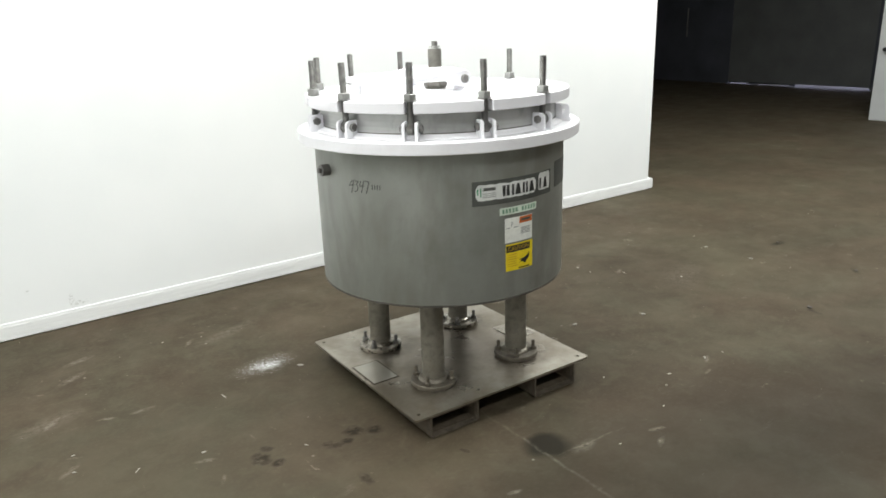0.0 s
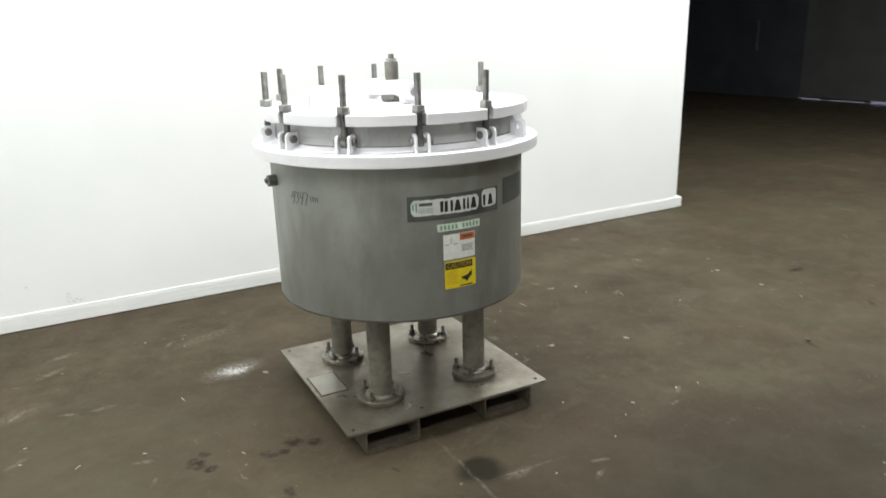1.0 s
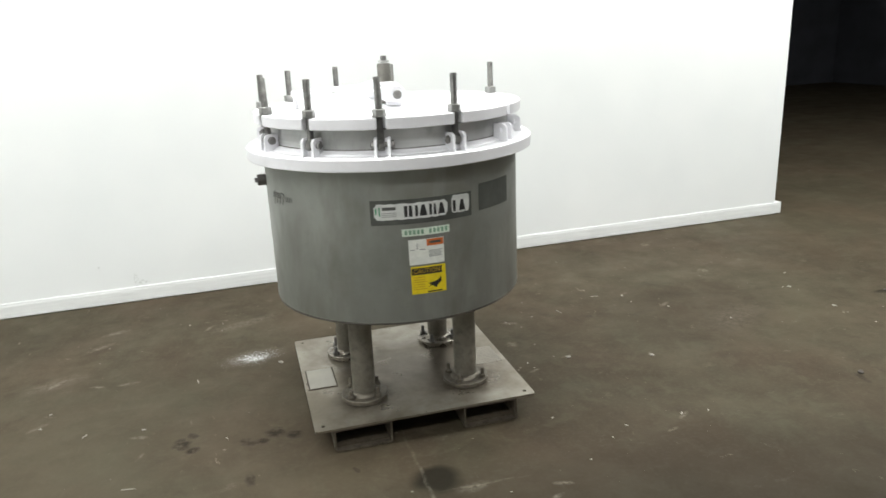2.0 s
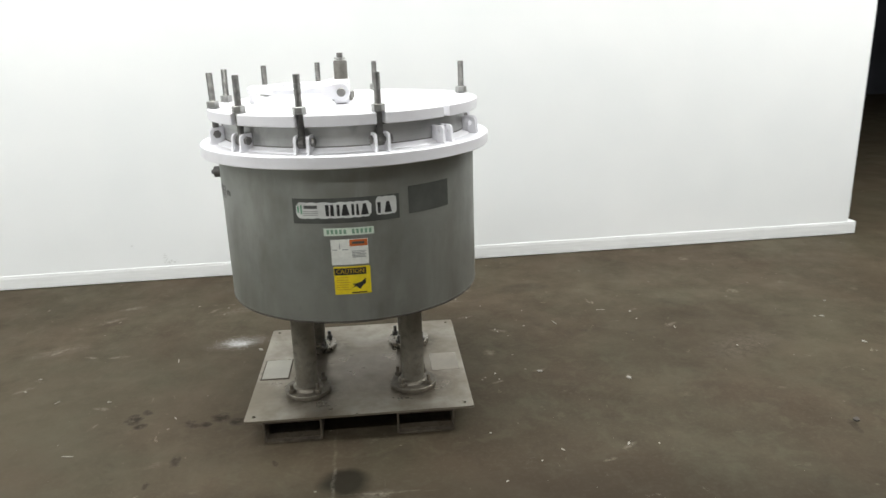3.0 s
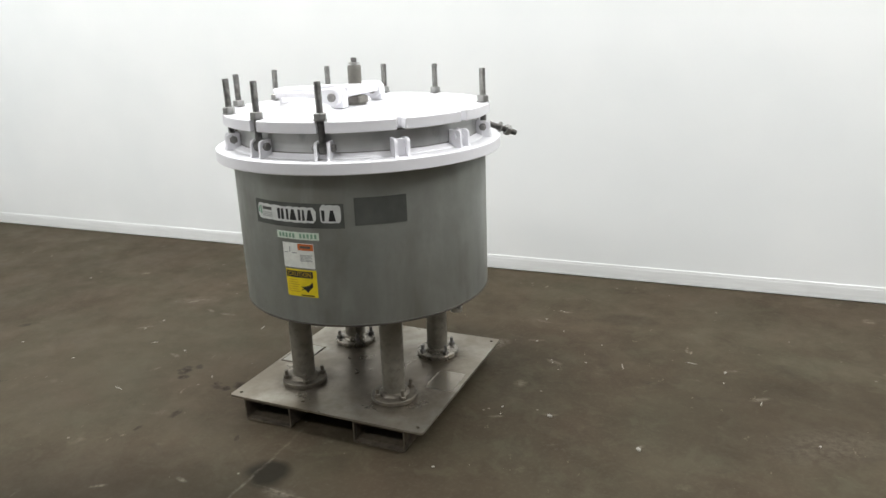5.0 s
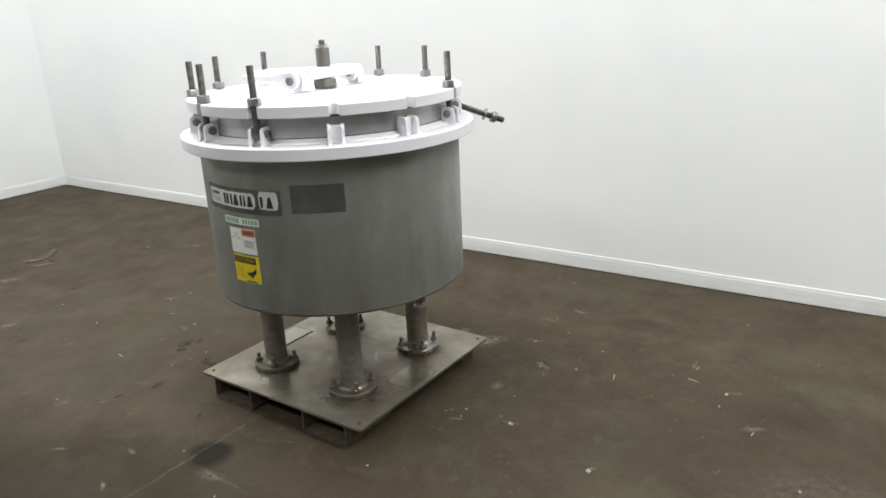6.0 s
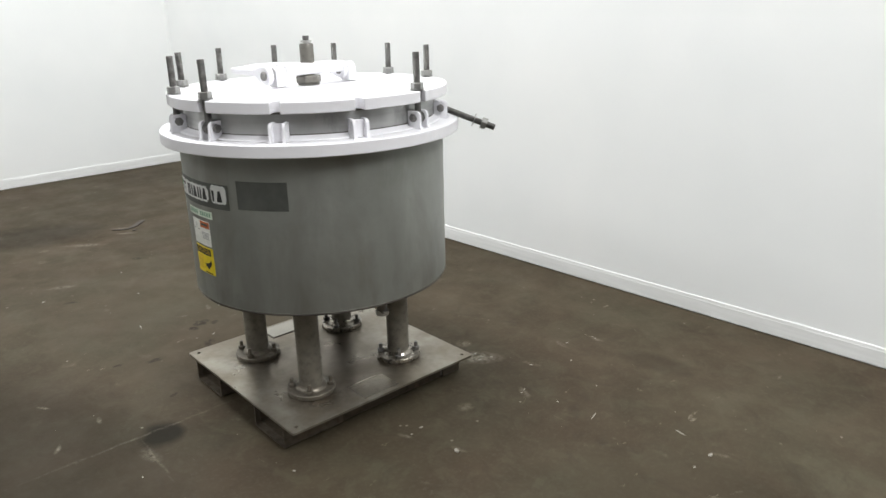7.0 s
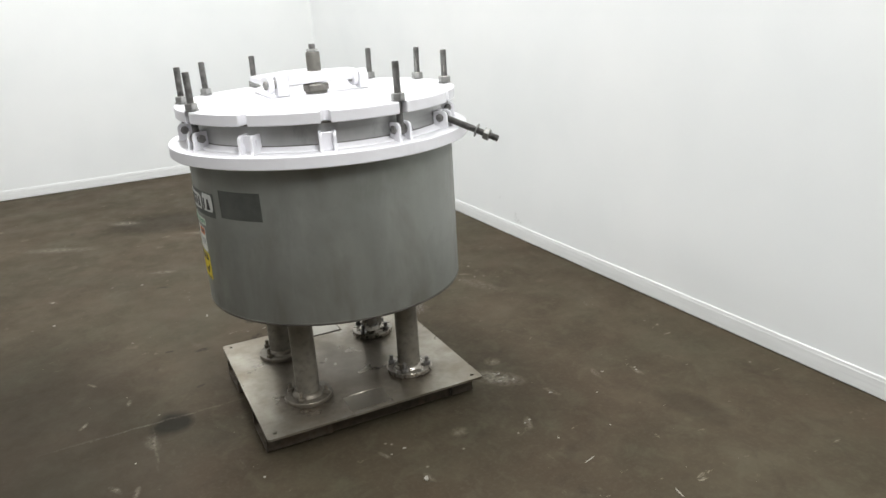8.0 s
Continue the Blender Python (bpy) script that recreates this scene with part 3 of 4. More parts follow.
def swing_bolt(angle, tilt=0.0, lean=0.0, nut_at=None, extra=0.0):
    """An eye bolt on its lug pin; z runs along the shank."""
    pivot = Matrix.Translation(polar(R_STUD + 0.014, angle, Z_FL1 + 0.042)) @ pose(0, 0, 0, 0, 0, angle) @ pose(0, 0, 0, lean, tilt, 0)
    length = 0.238 + extra
    eye = moved(lathe([(0.0098, -0.013), (0.021, -0.013), (0.0225, -0.011), (0.0225, 0.011), (0.021, 0.013), (0.0098, 0.013)], 20), pose(0, 0, 0, 90, 0, 0))
    join(eye, moved(rod(0.0126, 0.017, length, 18, 0.0015), Matrix.Identity(4)))
    bolt = part("swing_bolt", eye, M_STUD, vessel, "threaded steel swing bolt", True, at=pivot)
    z = nut_at if nut_at is not None else Z_LID1 - Z_FL1 - 0.042 + 0.003
    part("washer", moved(lathe([(0.014, 0), (0.027, 0), (0.027, 0.003), (0.014, 0.003)], 20), Matrix.Translation((0, 0, z if nut_at is None else z - 0.03))), M_NUT, bolt, "", True)
    part("nut", moved(hexagon(0.0255, 0.0, 0.023), Matrix.Translation((0, 0, z + 0.003)) @ pose(0, 0, 0, 0, 0, angle * 3)), M_NUT, bolt, "bright hex nut")


for a in SLOTS:
    lug(a)
for a, tilt, lean, extra in ((-166.25, 0.6, 1.0, 0), (-136.25, 0.4, -0.8, 0), (-106.75, -0.4, 0.5, 0.002), (-76.5, 0.8, 0.4, 0), (13.75, -0.5, 0.5, 0), (74, 0, -0.3, -0.002),
                             (103.75, 0.8, 0, 0), (133.75, 0.3, 0.6, 0), (164, -0.8, 0.8, 0)):
    swing_bolt(a, tilt, lean, None, extra)
swing_bolt(SWUNG, 111.5, 0, 0.176)

# the lid's lifting yoke
yoke = part("lifting_yoke", box(-0.032, 0.032, -0.1215, 0.1545, 1.3815, 1.427, 0.005), M_WHITE, vessel, "white painted lifting yoke over the lid", at=Matrix.Translation((-0.008, 0, 0)))
for y0, y1 in ((-0.168, -0.122), (0.182, 0.222)):
    blk = prism([(-0.03, 1.342), (0.03, 1.342), (0.03, 1.39)] + [(0.03 * math.cos(radians(t)), 1.39 + 0.03 * math.sin(radians(t))) for t in range(15, 180, 15)] + [(-0.03, 1.39)], 0, y1 - y0, 0.003)
    part("hinge_block", moved(blk, Matrix(((1, 0, 0, 0), (0, 0, 1, y0), (0, 1, 0, 0), (0, 0, 0, 1)))), M_WHITE, yoke, "", True)
for y0, y1 in ((-0.203, -0.180), (0.155, 0.176)):
    ear = prism([(0.036 * math.cos(radians(t)), 1.388 + 0.036 * math.sin(radians(t))) for t in range(-90, 101, 19)] + [(-0.045, 1.419), (-0.095, 1.408), (-0.268, 1.408), (-0.268, 1.386), (-0.085, 1.383), (-0.045, 1.362)], 0, y1 - y0, 0.003)
    part("arm", moved(ear, Matrix(((1, 0, 0, 0), (0, 0, 1, y0), (0, 1, 0, 0), (0, 0, 0, 1)))), M_WHITE, yoke, "", True)
    side = -1 if y0 < 0 else 1
    a = Vector((-0.262, (y0 + y1) / 2, 0))
    b = Vector((-0.375, 0.02 + side * 0.05, 0))
    way = (b - a).normalized()
    off = Vector((-way.y, way.x, 0)) * 0.010
    bar = prism([tuple((a + off)[:2]), tuple((b + off)[:2]), tuple((b - off)[:2]), tuple((a - off)[:2])], 1.385, 1.407, 0.003)
    part("arm_end", bar, M_WHITE, yoke, "", True)
    pin = rod(0.017, -0.004, 0.05, 20)
    join(pin, rod(0.0175, -0.011, 0.0, 20, 0.003))
    part("hinge_bolt", moved(pin, Matrix.Translation((0, y0, 1.387)) @ pose(0, 0, 0, -90, 0, 0)), M_PIN, yoke, "dark steel hinge bolt")
part("arm_nose", box(-0.388, -0.364, -0.045, 0.085, 1.384, 1.408, 0.005), M_WHITE, yoke)
part("arm_foot", box(-0.384, -0.368, -0.01, 0.05, Z_LID1 + 0.002, 1.385, 0.003), M_WHITE, yoke)
part("lid_boss", moved(rod(0.045, Z_LID1 + 0.001, 1.347, 28), pose(-0.008, 0, 0)), M_PIPE, vessel, "", True)
part("lifting_nut", moved(hexagon(0.054, 1.347, 1.3765), pose(-0.008, 0, 0, 0, 0, 12)), M_PIPE, vessel, "dark steel hex nut under the yoke")
screw = part("lifting_screw", moved(lathe([(0, 1.37), (0.0285, 1.37), (0.0285, 1.497), (0.026, 1.502), (0.0, 1.502)], 28, False), Matrix.Translation((-0.008, 0, 0))), M_PIPE, vessel, "brown-grey steel screw post", True)
part("collar", moved(lathe([(0.0, 1.502), (0.015, 1.502), (0.015, 1.507), (0.0235, 1.507), (0.024, 1.510), (0.0235, 1.514), (0.0, 1.514)], 24, False), Matrix.Translation((-0.008, 0, 0))), M_BRIGHT, screw, "", True)
part("cap_nut", moved(hexagon(0.0135, 1.514, 1.533), pose(-0.008, 0, 0, 0, 0, 5)), M_PIN, screw)

# side coupling and bottom nozzle
cpl = lathe([(0.010, 0), (0.0225, 0), (0.0235, 0.002), (0.0235, 0.045), (0.021, 0.047), (0.010, 0.047)], 20)
coupling = part("coupling", moved(cpl, Matrix.Translation(polar(R - 0.012, 178.5, 1.057)) @ pose(0, 0, 0, 0, 0, 178.5) @ pose(0, 0, 0, 0, 90, 0)), M_PIN, vessel, "dark threaded side coupling", True)
part("plug", moved(box(-0.009, 0.009, -0.009, 0.009, 0.0, 0.016, 0.002), Matrix.Translation(polar(R + 0.03, 178.5, 1.057)) @ pose(0, 0, 0, 0, 0, 178.5) @ pose(0, 0, 0, 0, 90, 0)), M_PIN, coupling)
nozzle = part("bottom_nozzle", moved(rod(0.021, 0.455, Z_BOTTOM + 0.002, 18), Matrix.Translation((0.43, -0.022, 0))), M_PIN, vessel, "short steel outlet under the drum", True)
part("nozzle_ring", moved(lathe([(0.02, 0.448), (0.027, 0.448), (0.027, 0.466), (0.02, 0.466)], 18), Matrix.Translation((0.43, -0.022, 0))), M_BRIGHT, nozzle, "", True)

# skid: plate, tubes, legs
skid_turn = pose(0, 0, 0, 0, 0, SKID_TURN)
HALF = 0.473
plate_pts = []
for cx, cy, a0 in ((1, 1, 0), (-1, 1, 90), (-1, -1, 180), (1, -1, 270)):
    plate_pts += [(cx * (HALF - 0.012) + 0.012 * math.cos(radians(a0 + 30 * k)), cy * (HALF - 0.012) + 0.012 * math.sin(radians(a0 + 30 * k))) for k in range(4)]
holes = [ring_points(sx * 0.437, sy * 0.437, 0.0085, 12) for sx in (-1, 1) for sy in (-1, 1)]
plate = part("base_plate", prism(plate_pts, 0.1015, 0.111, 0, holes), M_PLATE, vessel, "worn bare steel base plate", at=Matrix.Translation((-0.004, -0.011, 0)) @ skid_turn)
def rounded(x0, x1, z0, z1, r):
    pts = []
    for cx, cz, a0 in ((x1 - r, z1 - r, 0), (x0 + r, z1 - r, 90), (x0 + r, z0 + r, 180), (x1 - r, z0 + r, 270)):
        pts += [(cx + r * math.cos(radians(a0 + 30 * k)), cz + r * math.sin(radians(a0 + 30 * k))) for k in range(4)]
    return pts


for x0, x1, y0, y1 in ((-0.400, -0.160, -0.468, -0.2), (0.150, 0.390, -0.468, -0.195), (-0.400, -0.160, 0.36, 0.462), (0.150, 0.390, 0.36, 0.462)):
    tube = prism(rounded(x0, x1, 0.0, 0.1, 0.013), 0, y1 - y0, 0, (rounded(x0 + 0.007, x1 - 0.007, 0.007, 0.093, 0.007),))
    fork_tube = part("fork_tube", moved(tube, Matrix(((1, 0, 0, 0), (0, 0, 1, y0), (0, 1, 0, 0.0008), (0, 0, 0, 1)))), M_TUBE, plate, "rusty open fork tube")
    # dark lining added behind a bare lip: deepens the tube's inner shade
    lining = box(x0 + 0.0075, x1 - 0.0075, y0 + 0.03, y1 - 0.002, 0.0082, 0.0095)
    for xa in (x0 + 0.0075, x1 - 0.0090):
        box(xa, xa + 0.0015, y0 + 0.02, y1 - 0.002, 0.014, 0.09, 0.0, lining)
    part("rusty_shade_lining", lining, M_PATCH_RIM, fork_tube, "rusty lining that deepens the shade inside the tube")

# a rusty rail joins the front and back tubes on each side, set in from their faces
for x0, x1, y0 in ((-0.382, -0.34, -0.198), (0.33, 0.376, -0.193)):
    part("side_rail", box(x0, x1, y0, 0.358, 0.0008, 0.0995, 0.003), M_PATCH_RIM, plate, "dark rusty side rail")
west_patch = part("patch_plate", box(-0.452, -0.334, -0.100, 0.092, 0.1132, 0.1152, 0.0008), M_PATCH, plate, "thin bright steel patch")
part("patch_rim", box(-0.458, -0.328, -0.106, 0.098, 0.1112, 0.1130), M_PATCH_RIM, west_patch, "rusty seam round the patch")
sheet = part("patch_plate", box(0.325, 0.450, -0.122, 0.058, 0.1112, 0.1120), M_PATCH_DULL, plate, "thin steel patch with a torn edge")
# the east patch has one torn edge that curls up
curl = bmesh.new()
rnd = random.Random(5)
rows = []
for k in range(10):
    y, up = -0.098 + 0.0145 * k, 0.0008 + 0.0022 * math.sin(math.pi * (k + 0.5) / 10) + rnd.uniform(0, 0.001)
    rows.append([curl.verts.new(p) for p in ((0.327, y, 0.1121), (0.3235, y, 0.1123 + up), (0.322, y, 0.1123 + up), (0.3255, y, 0.1121))])
for a, b in zip(rows, rows[1:]):
    for k in range(4):
        curl.faces.new((a[k], a[(k + 1) % 4], b[(k + 1) % 4], b[k]))
curl.faces.new(rows[0])
curl.faces.new(rows[-1][::-1])
part("curled_edge", curl, M_PATCH_DULL, sheet, "pale curled edge of the patch")
for sx in (-1, 1):
    for sy in (-1, 1):
        foot_steel = M_FOOT if sy > 0 else M_FOOT_RUST
        spot = Matrix.Translation((-0.003 + sx * 0.231, -0.015 + sy * 0.234, 0))
        leg = part("leg", rod(0.0495, 0.118, Z_BOTTOM + 0.004, 32), M_LEG, vessel, "brownish steel pipe leg", True, at=skid_turn @ spot)
        part("foot_flange", lathe([(0.045, 0.112), (0.098, 0.112), (0.1, 0.114), (0.1, 0.130), (0.098, 0.132), (0.068, 0.133), (0.063, 0.142), (0.052, 0.149), (0.045, 0.149)], 40), foot_steel, leg, "", True)
        for k in range(4):
            stud = rod(0.008, 0.131, 0.172 + 0.006 * (k % 2), 12)
            join(stud, hexagon(0.0155, 0.133, 0.149))
            part("foot_bolt", moved(stud, Matrix.Translation(polar(0.081, 45 + 90 * k + 8 * sx))), M_PIN if sy > 0 else foot_steel, leg)

# ---- labels on the drum ----


def bent(bm, centre, z, lift):
    """Wraps a flat mesh (x along, y up, z outward) round the drum."""
    for v in bm.verts:
        r, a = R + lift + v.co.z, radians(centre) + v.co.x / R
        v.co = (r * math.cos(a), r * math.sin(a), z + v.co.y)
    return bm


def patch(a0, a1, z0, z1, lift, ragged=0.0, seed=1):
    """A thin sheet that follows the drum between two angles and two heights."""
    half, high = radians(a1 - a0) * R / 2, (z1 - z0) / 2
    n = max(2, int((a1 - a0) / 2.5))
    rnd = random.Random(seed)
    bm = bmesh.new()
    cols = []
    for i in range(n + 1):
        x = -half + 2 * half * i / n
        w0, w1 = rnd.uniform(0, ragged), rnd.uniform(0, ragged)
        cols.append([bm.verts.new((x, y, zz)) for y, zz in ((-high + w0, 0), (high - w1, 0), (high - w1, 0.0006), (-high + w0, 0.0006))])
    for a, b in zip(cols, cols[1:]):
        for k in range(4):
            bm.faces.new((a[k], a[(k + 1) % 4], b[(k + 1) % 4], b[k]))
    bm.faces.new(cols[0])
    bm.faces.new(cols[-1][::-1])
    return bent(bm, (a0 + a1) / 2, (z0 + z1) / 2, lift)


def words(text, centre, z, size, wide, lift):
    """Letters of the built-in font, wrapped on the drum; wide: the width of the line."""
    curve = bpy.data.curves.new("text", "FONT")
    curve.body, curve.size, curve.align_x, curve.align_y, curve.resolution_u = text, size, "CENTER", "CENTER", 2
    ob = new("text", curve)
    bpy.context.view_layer.update()
    me = bpy.data.meshes.new_from_object(ob.evaluated_get(bpy.context.evaluated_depsgraph_get()))
    bpy.data.objects.remove(ob)
    bm = bmesh.new()
    bm.from_mesh(me)
    xs = [v.co.x for v in bm.verts]
    k = wide / (max(xs) - min(xs))
    for v in bm.verts:
        v.co.x *= k
    return bent(bm, centre, z, lift)


def torn_sheet(a0, a1, z0, z1, lift, seed):
    """A label with rounded corners and a torn, uneven edge."""
    half, high = radians(a1 - a0) * R / 2, (z1 - z0) / 2
    rnd = random.Random(seed)
    n, top, low = 26, [], []
    for i in range(n + 1):
        x = -half + 2 * half * i / n
        end = max(0.0, abs(x) - half + 0.014) / 0.014
        drop = high * 0.45 * (1 - math.sqrt(max(0.0, 1 - end * end)))
        top.append((x + rnd.uniform(-0.001, 0.001), high - drop - rnd.random() ** 2 * 0.0035))
        low.append((x + rnd.uniform(-0.001, 0.001), -high + drop + rnd.random() ** 2 * 0.003))
    bm = bmesh.new()
    rows = [[bm.verts.new((x, y, 0.0005 * abs(math.sin(9 * x / half)) * (y > 0))) for x, y in row] for row in (low, top)]
    for i in range(n):
        bm.faces.new((rows[0][i], rows[0][i + 1], rows[1][i + 1], rows[1][i]))
    made = bmesh.ops.extrude_face_region(bm, geom=bm.faces[:])
    for v in made["geom"]:
        if isinstance(v, bmesh.types.BMVert):
            v.co.z += 0.0006
    bmesh.ops.recalc_face_normals(bm, faces=bm.faces[:])
    return bent(bm, (a0 + a1) / 2, (z0 + z1) / 2, lift)


def wedge(a, low, high, z0, z1, lift):
    """A plain four-sided shape, wider below than above."""
    k, h = radians(1) * R, (z1 - z0) / 2
    return bent(prism([(-low * k, -h), (low * k, -h), (high * k, h), (-high * k, h)], 0, 0.0006), a, (z0 + z1) / 2, lift)


name_plate = part("name_plate", patch(-112.9, -70.2, 0.938, 1.033, 0.0006), M_RESIDUE, vessel, "torn white name plate on dark residue")
part("plate_face", torn_sheet(-111.4, -81.7, 0.9565, 1.0195, 0.0014, 3), M_SILVER, name_plate)
part("plate_face", torn_sheet(-79.9, -71.4, 0.958, 1.030, 0.0014, 5), M_SILVER, name_plate)
# plain shapes in place of the maker's letters: centre, half width below and above
for a, low, high in ((-98.9, 0.6, 0.75), (-97.0, 0.75, 0.6), (-94.6, 0.55, 0.55), (-91.9, 1.6, 0.6), (-88.9, 0.55, 0.55), (-87.1, 0.6, 0.35), (-84.3, 1.5, 0.6), (-78.6, 0.5, 0.7), (-75.0, 1.5, 0.6)):
    part("letter_shape", wedge(a, low, high, 0.9665, 1.0085, 0.0022), M_BLACK, name_plate)
part("logo_shape", patch(-109.6, -109.0, 0.974, 1.008, 0.0022), M_GREEN, name_plate)
part("logo_shape", patch(-110.9, -110.3, 0.980, 1.004, 0.0022), M_GREEN, name_plate)
part("logo_shape", patch(-108.2, -102.8, 0.995, 1.007, 0.0022), M_RESIDUE, name_plate)
for k in range(3):
    part("text_bar", patch(-108.6, -102.6, 0.969 + 0.0068 * k, 0.9725 + 0.0068 * k, 0.0022), M_GREY_INK, name_plate)

strip = part("model_strip", patch(-101, -81.2, 0.890, 0.919, 0.0006), M_PALE_GREEN, vessel, "pale green model name strip")
for k in range(11):
    a = -100.0 + k * 1.66
    if k != 5:
        part("letter_bar", patch(a + 0.2, a + 1.2, 0.8965, 0.9135, 0.0014), M_STRIP_INK, strip)

notice = part("notice_label", patch(-98.6, -83.9, 0.775, 0.875, 0.0006), M_PAPER, vessel, "white notice label with an orange header")
part("header", patch(-91.2, -84.1, 0.847, 0.873, 0.0014), M_ORANGE, notice)
part("text_bar", patch(-90.2, -85.3, 0.856, 0.865, 0.0022), M_RESIDUE, notice)
for k in range(5):
    part("text_bar", patch(-90.4, -84.9 - 0.5 * (k % 2), 0.803 + 0.0058 * k, 0.8063 + 0.0058 * k, 0.0014), M_GREY_INK, notice)
part("text_bar", patch(-95.3, -95.0, 0.837, 0.860, 0.0014), M_GREY_INK, notice)
part("text_bar", patch(-98.0, -96.2, 0.833, 0.837, 0.0014), M_GREY_INK, notice)
part("text_bar", patch(-94.2, -91.9, 0.833, 0.837, 0.0014), M_GREY_INK, notice)

caution = part("caution_label", patch(-98.2, -83.6, 0.657, 0.768, 0.0006), M_YELLOW, vessel, "yellow caution label with a black header")
part("header", patch(-97.9, -85.3, 0.735, 0.762, 0.0014), M_BLACK, caution)
part("lettering", words("CAUTION", -91.6, 0.7485, 0.026, 0.104, 0.0024), M_AMBER_INK, caution)
for k in range(6):
    part("text_bar", patch(-97.3, -92.6 + 0.9 * (k % 3 == 0), 0.675 + 0.0095 * k, 0.6785 + 0.0095 * k, 0.0014), M_AMBER_INK, caution)
part("text_bar", patch(-91.6, -85.4, 0.661, 0.6655, 0.0014), M_BLACK, caution)
picture = prism([(-0.026, -0.012), (-0.010, -0.006), (0.006, -0.018), (0.012, -0.008), (0.028, 0.006), (0.028, 0.026), (0.012, 0.012), (-0.006, 0.006), (-0.026, 0.004), (-0.014, -0.002)], 0, 0.0006)
part("pictogram", bent(picture, -88.6, 0.694, 0.0014), M_BLACK, caution)
part("dark_square", patch(-66.0, -45.0, 0.948, 1.054, 0.0006), M_RESIDUE, vessel, "dark square left by a lost plate")


def scrawl(strokes, centre, z, lift, width):
    """Pen strokes, wrapped on the drum."""
    bm = bmesh.new()
    for line in strokes:
        for a, b in zip(line, line[1:]):
            a, b = Vector(a), Vector(b)
            way = (b - a).normalized()
            off = Vector((-way.y, way.x)) * width / 2
            a, b = a - way * width * 0.3, b + way * width * 0.3
            join(bm, prism([tuple(q) for q in (a - off, b - off, b + off, a + off)], 0, 0.0006))
    return bent(bm, centre, z, lift)


HAND_4347 = [[(-0.036, 0.022), (-0.052, 0.000), (-0.028, 0.004)], [(-0.026, 0.024), (-0.042, -0.028)],
             [(-0.018, 0.020), (-0.004, 0.020), (-0.013, 0.006), (-0.006, -0.004), (-0.012, -0.018), (-0.024, -0.022)],
             [(0.010, 0.022), (0.002, 0.002), (0.024, 0.004)], [(0.024, 0.024), (0.010, -0.024)],
             [(0.030, 0.024), (0.049, 0.022), (0.034, -0.024)]]
marks = part("stock_number", scrawl(HAND_4347, -160.8, 1.013, 0.0012, 0.0042), M_MARKER, vessel, "hand-written stock number in marker")
for k in range(4):
    part("text_bar", patch(-154.4 + 1.2 * k, -153.9 + 1.2 * k, 1.006, 1.026, 0.0006), M_MARKER, marks)

# ---- litter on the floor ----


def chip(x, y, size, long=1.0, turn=0.0, material=None, label="small pale chip lying on the floor"):
    rnd = random.Random(int(x * 997 + y * 131))
    pts = [(size * long * math.cos(t) * rnd.uniform(0.7, 1.2), size * math.sin(t) * rnd.uniform(0.7, 1.2)) for t in [2 * math.pi * k / 7 for k in range(7)]]
    ob = part("chip", prism(pts, 0.0, min(0.006, size * 0.5)), material or M_CHIP, at=pose(x, y, 0.0005, 0, 0, turn))
    return tagged(ob, label, "debris", "chips on the floor")


CHIPS = ((2.64, 2.637, 10), (3.036, 2.492, 11), (3.344, 3.292, 8), (1.244, 3.154, 10), (4.36, 3.01, 10), (4.36, 2.66, 9), (4.52, 3.23, 6), (2.83, 1.95, 6), (2.95, 1.93, 4), (2.56, 1.95, 5),
         (2.46, 1.89, 4), (2.3, 1.78, 5), (2.3, 2.12, 6), (2.12, 3.28, 6), (2.2, 3.31, 5), (2.39, 3.38, 5), (2.69, 3.2, 4), (2.52, 3.18, 4), (2.37, 3.69, 5), (2.44, 3.83, 4), (2.43, 2.59, 4), (-0.22, 1.44, 7),
         (-0.21, 1.97, 6), (0.19, 1.44, 7), (3.34, 3.18, 5), (2.73, 3.43, 4), (2.5, 3.55, 4), (2.42, 2.65, 5), (2.42, 3.84, 3), (-0.39, 2.5, 5), (0.07, 2.43, 5))
for x, y, mm in CHIPS:
    chip(x, y, mm / 1200, 1.3 + (x * 7 % 1), x * 400)
MORE_CHIPS = ((-0.91, 3.48, 8), (3.71, 2.74, 6), (1.93, 1.7, 4), (0.18, 3.0, 5), (0.16, 2.87, 6), (0.6, 2.69, 8), (0.97, 3.83, 4), (4.32, 3.02, 6), (0.61, 2.69, 5), (2.53, 3.15, 4))
for x, y, mm in MORE_CHIPS:
    chip(x, y, mm / 1250, 1.0 + (x * 5 % 1), y * 300)
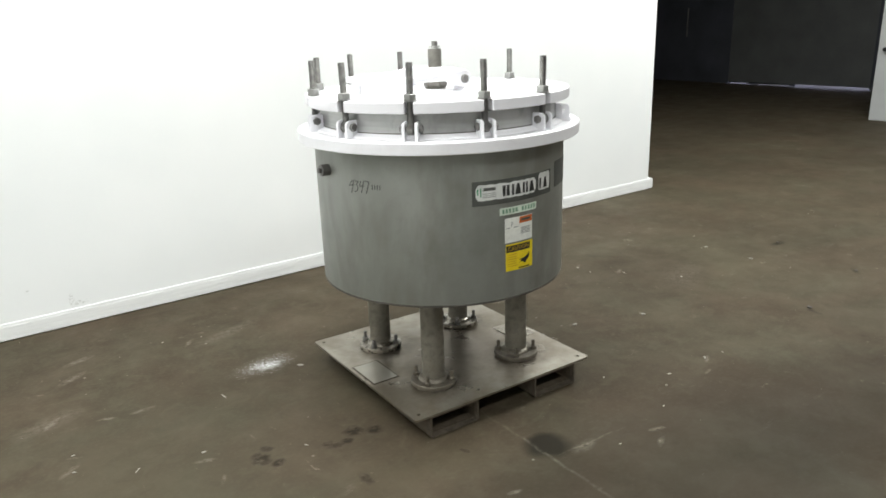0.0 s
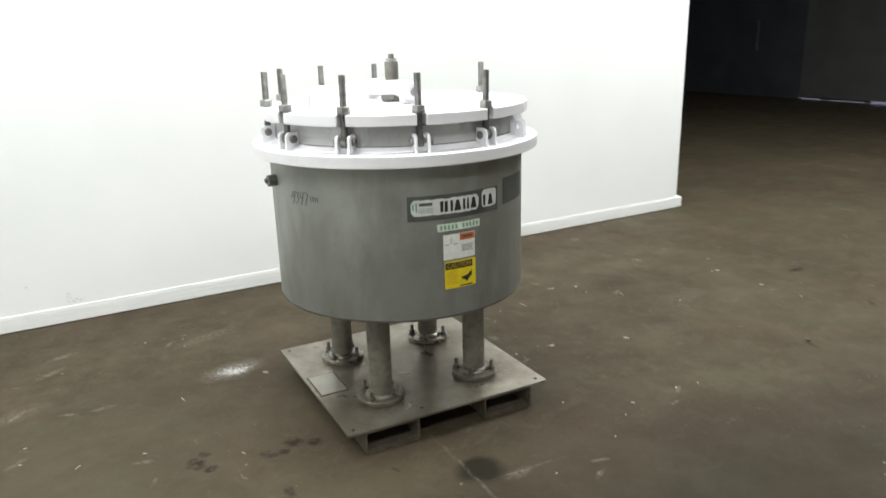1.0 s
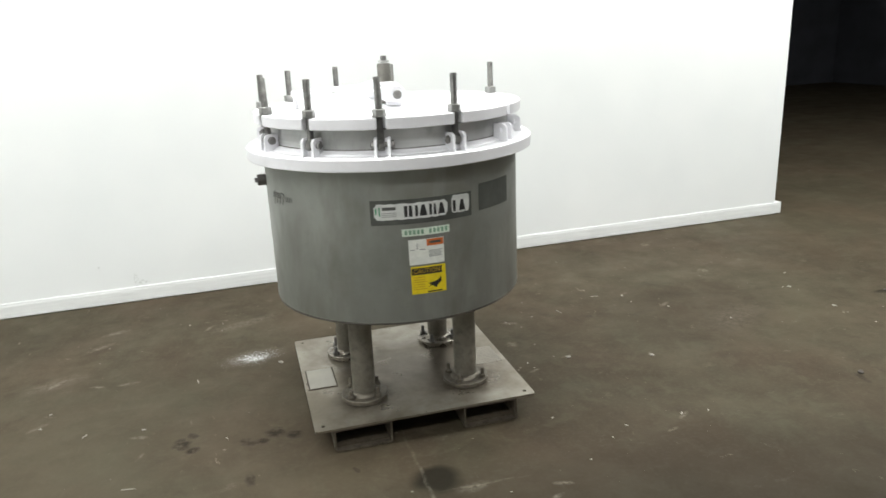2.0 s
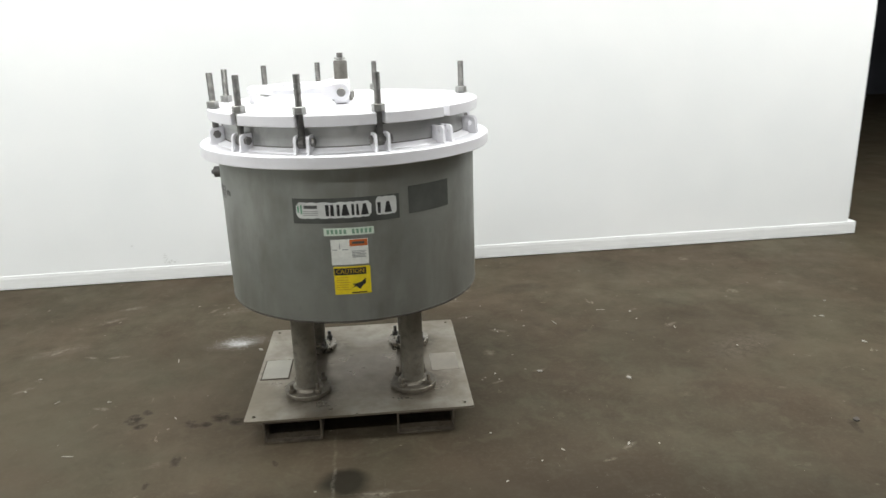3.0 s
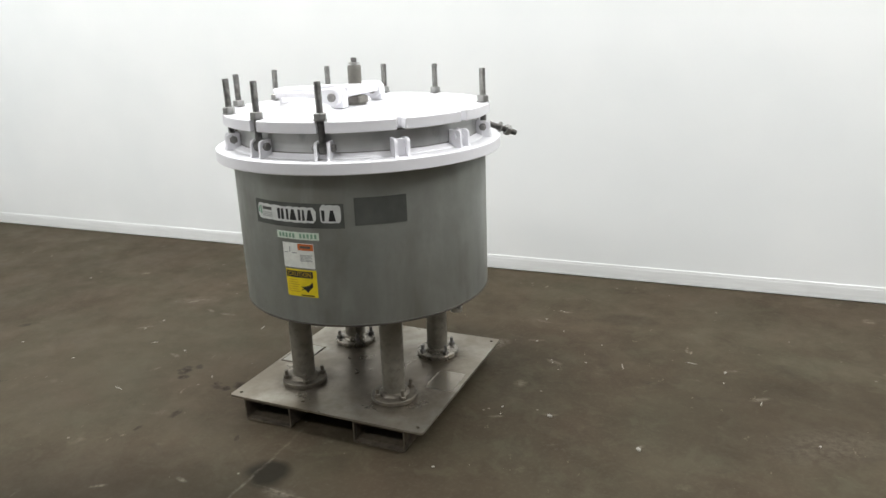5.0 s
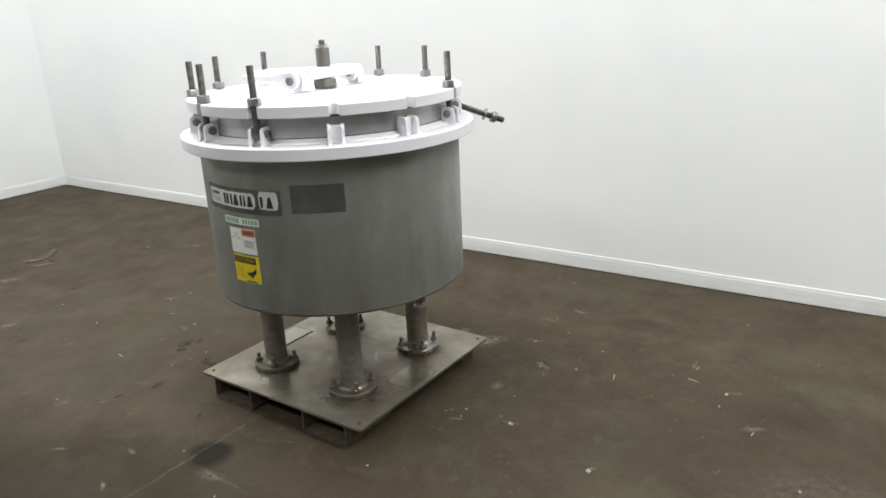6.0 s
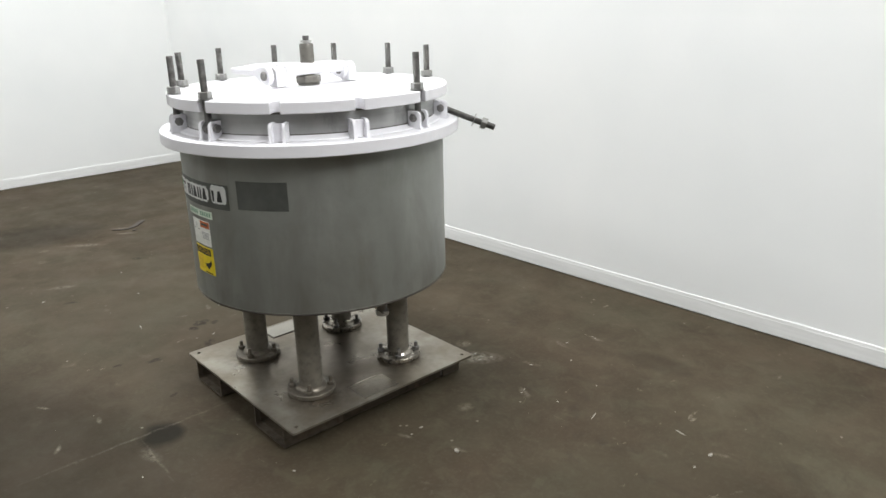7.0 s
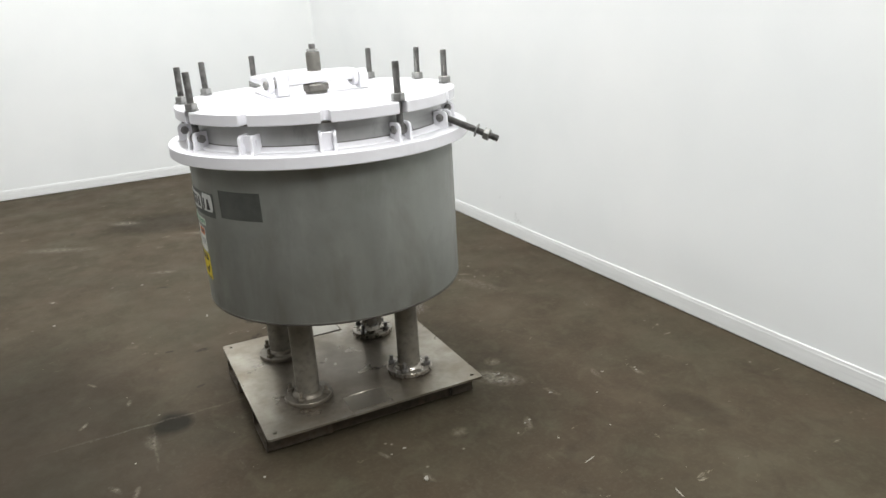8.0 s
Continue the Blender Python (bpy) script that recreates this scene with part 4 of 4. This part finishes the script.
for x, y, half, turn in ((3.19, 3.35, 42, -10), (0.575, 2.24, 38, -12), (0.83, 3.09, 36, 100), (0.36, 2.73, 26, 50), (0.95, 2.48, 20, 120), (2.87, 3.21, 40, 105), (3.5, 3.03, 30, 80), (2.11, 3.265, 20, 30), (2.18, 3.25, 16, 75), (2.16, 3.28, 12, 10)):
    chip(x, y, 0.0028, half / 3.9, turn, M_CHIP, "thin pale splinter lying on the floor")
for x, y, mm in ((4.83, 2.74, 9), (4.63, 2.09, 8), (-1.3, 2.95, 12), (3.82, 1.96, 12)):
    chip(x, y, mm / 1000, 1.8, x * 200, M_DARK_CHIP, "dark scrap lying on the floor")

# a bent strip of dark rubber
strip_pts = [Vector(p) for p in ((-1.53, 3.11), (-1.47, 3.05), (-1.405, 2.985), (-1.375, 2.93), (-1.385, 2.88), (-1.43, 2.825))]
strip_bm = bmesh.new()
rows = []
for k, p in enumerate(strip_pts):
    way = (strip_pts[min(k + 1, 5)] - strip_pts[max(k - 1, 0)]).normalized()
    half = (0.016, 0.02, 0.018, 0.01, 0.007, 0.004)[k]
    off = Vector((-way.y, way.x)) * half
    rows.append([strip_bm.verts.new((*q, z)) for q, z in ((p + off, 0.0006), (p + off, 0.007), (p - off, 0.009), (p - off, 0.0006))])
for a, b in zip(rows, rows[1:]):
    for k in range(4):
        strip_bm.faces.new((a[k], a[(k + 1) % 4], b[(k + 1) % 4], b[k]))
strip_bm.faces.new(rows[0])
strip_bm.faces.new(rows[-1][::-1])
tagged(part("rubber_scrap", strip_bm, M_DARK_CHIP), "bent dark rubber strip lying on the floor", "debris")

# fine grit over the ground round the vessel
grit = bmesh.new()
rnd = random.Random(7)
for k in range(420):
    x, y, size = rnd.uniform(-2.5, 6.0), rnd.uniform(0.4, 4.3), 0.0007 + 0.002 * rnd.random() ** 3
    pts = [grit.verts.new((x + size * rnd.uniform(0.6, 1.5) * math.cos(t), y + size * math.sin(t), 0.0006)) for t in (0, 1.3, 2.6, 3.9, 5.2)]
    top = grit.verts.new((x, y, 0.0006 + size * 0.5))
    for a, b in zip(pts, pts[1:] + pts[:1]):
        grit.faces.new((a, b, top))
    grit.faces.new(pts[::-1])
tagged(part("grit", grit, M_GRIT), "fine pale grit scattered over the concrete floor", "grit", kind="stuff")
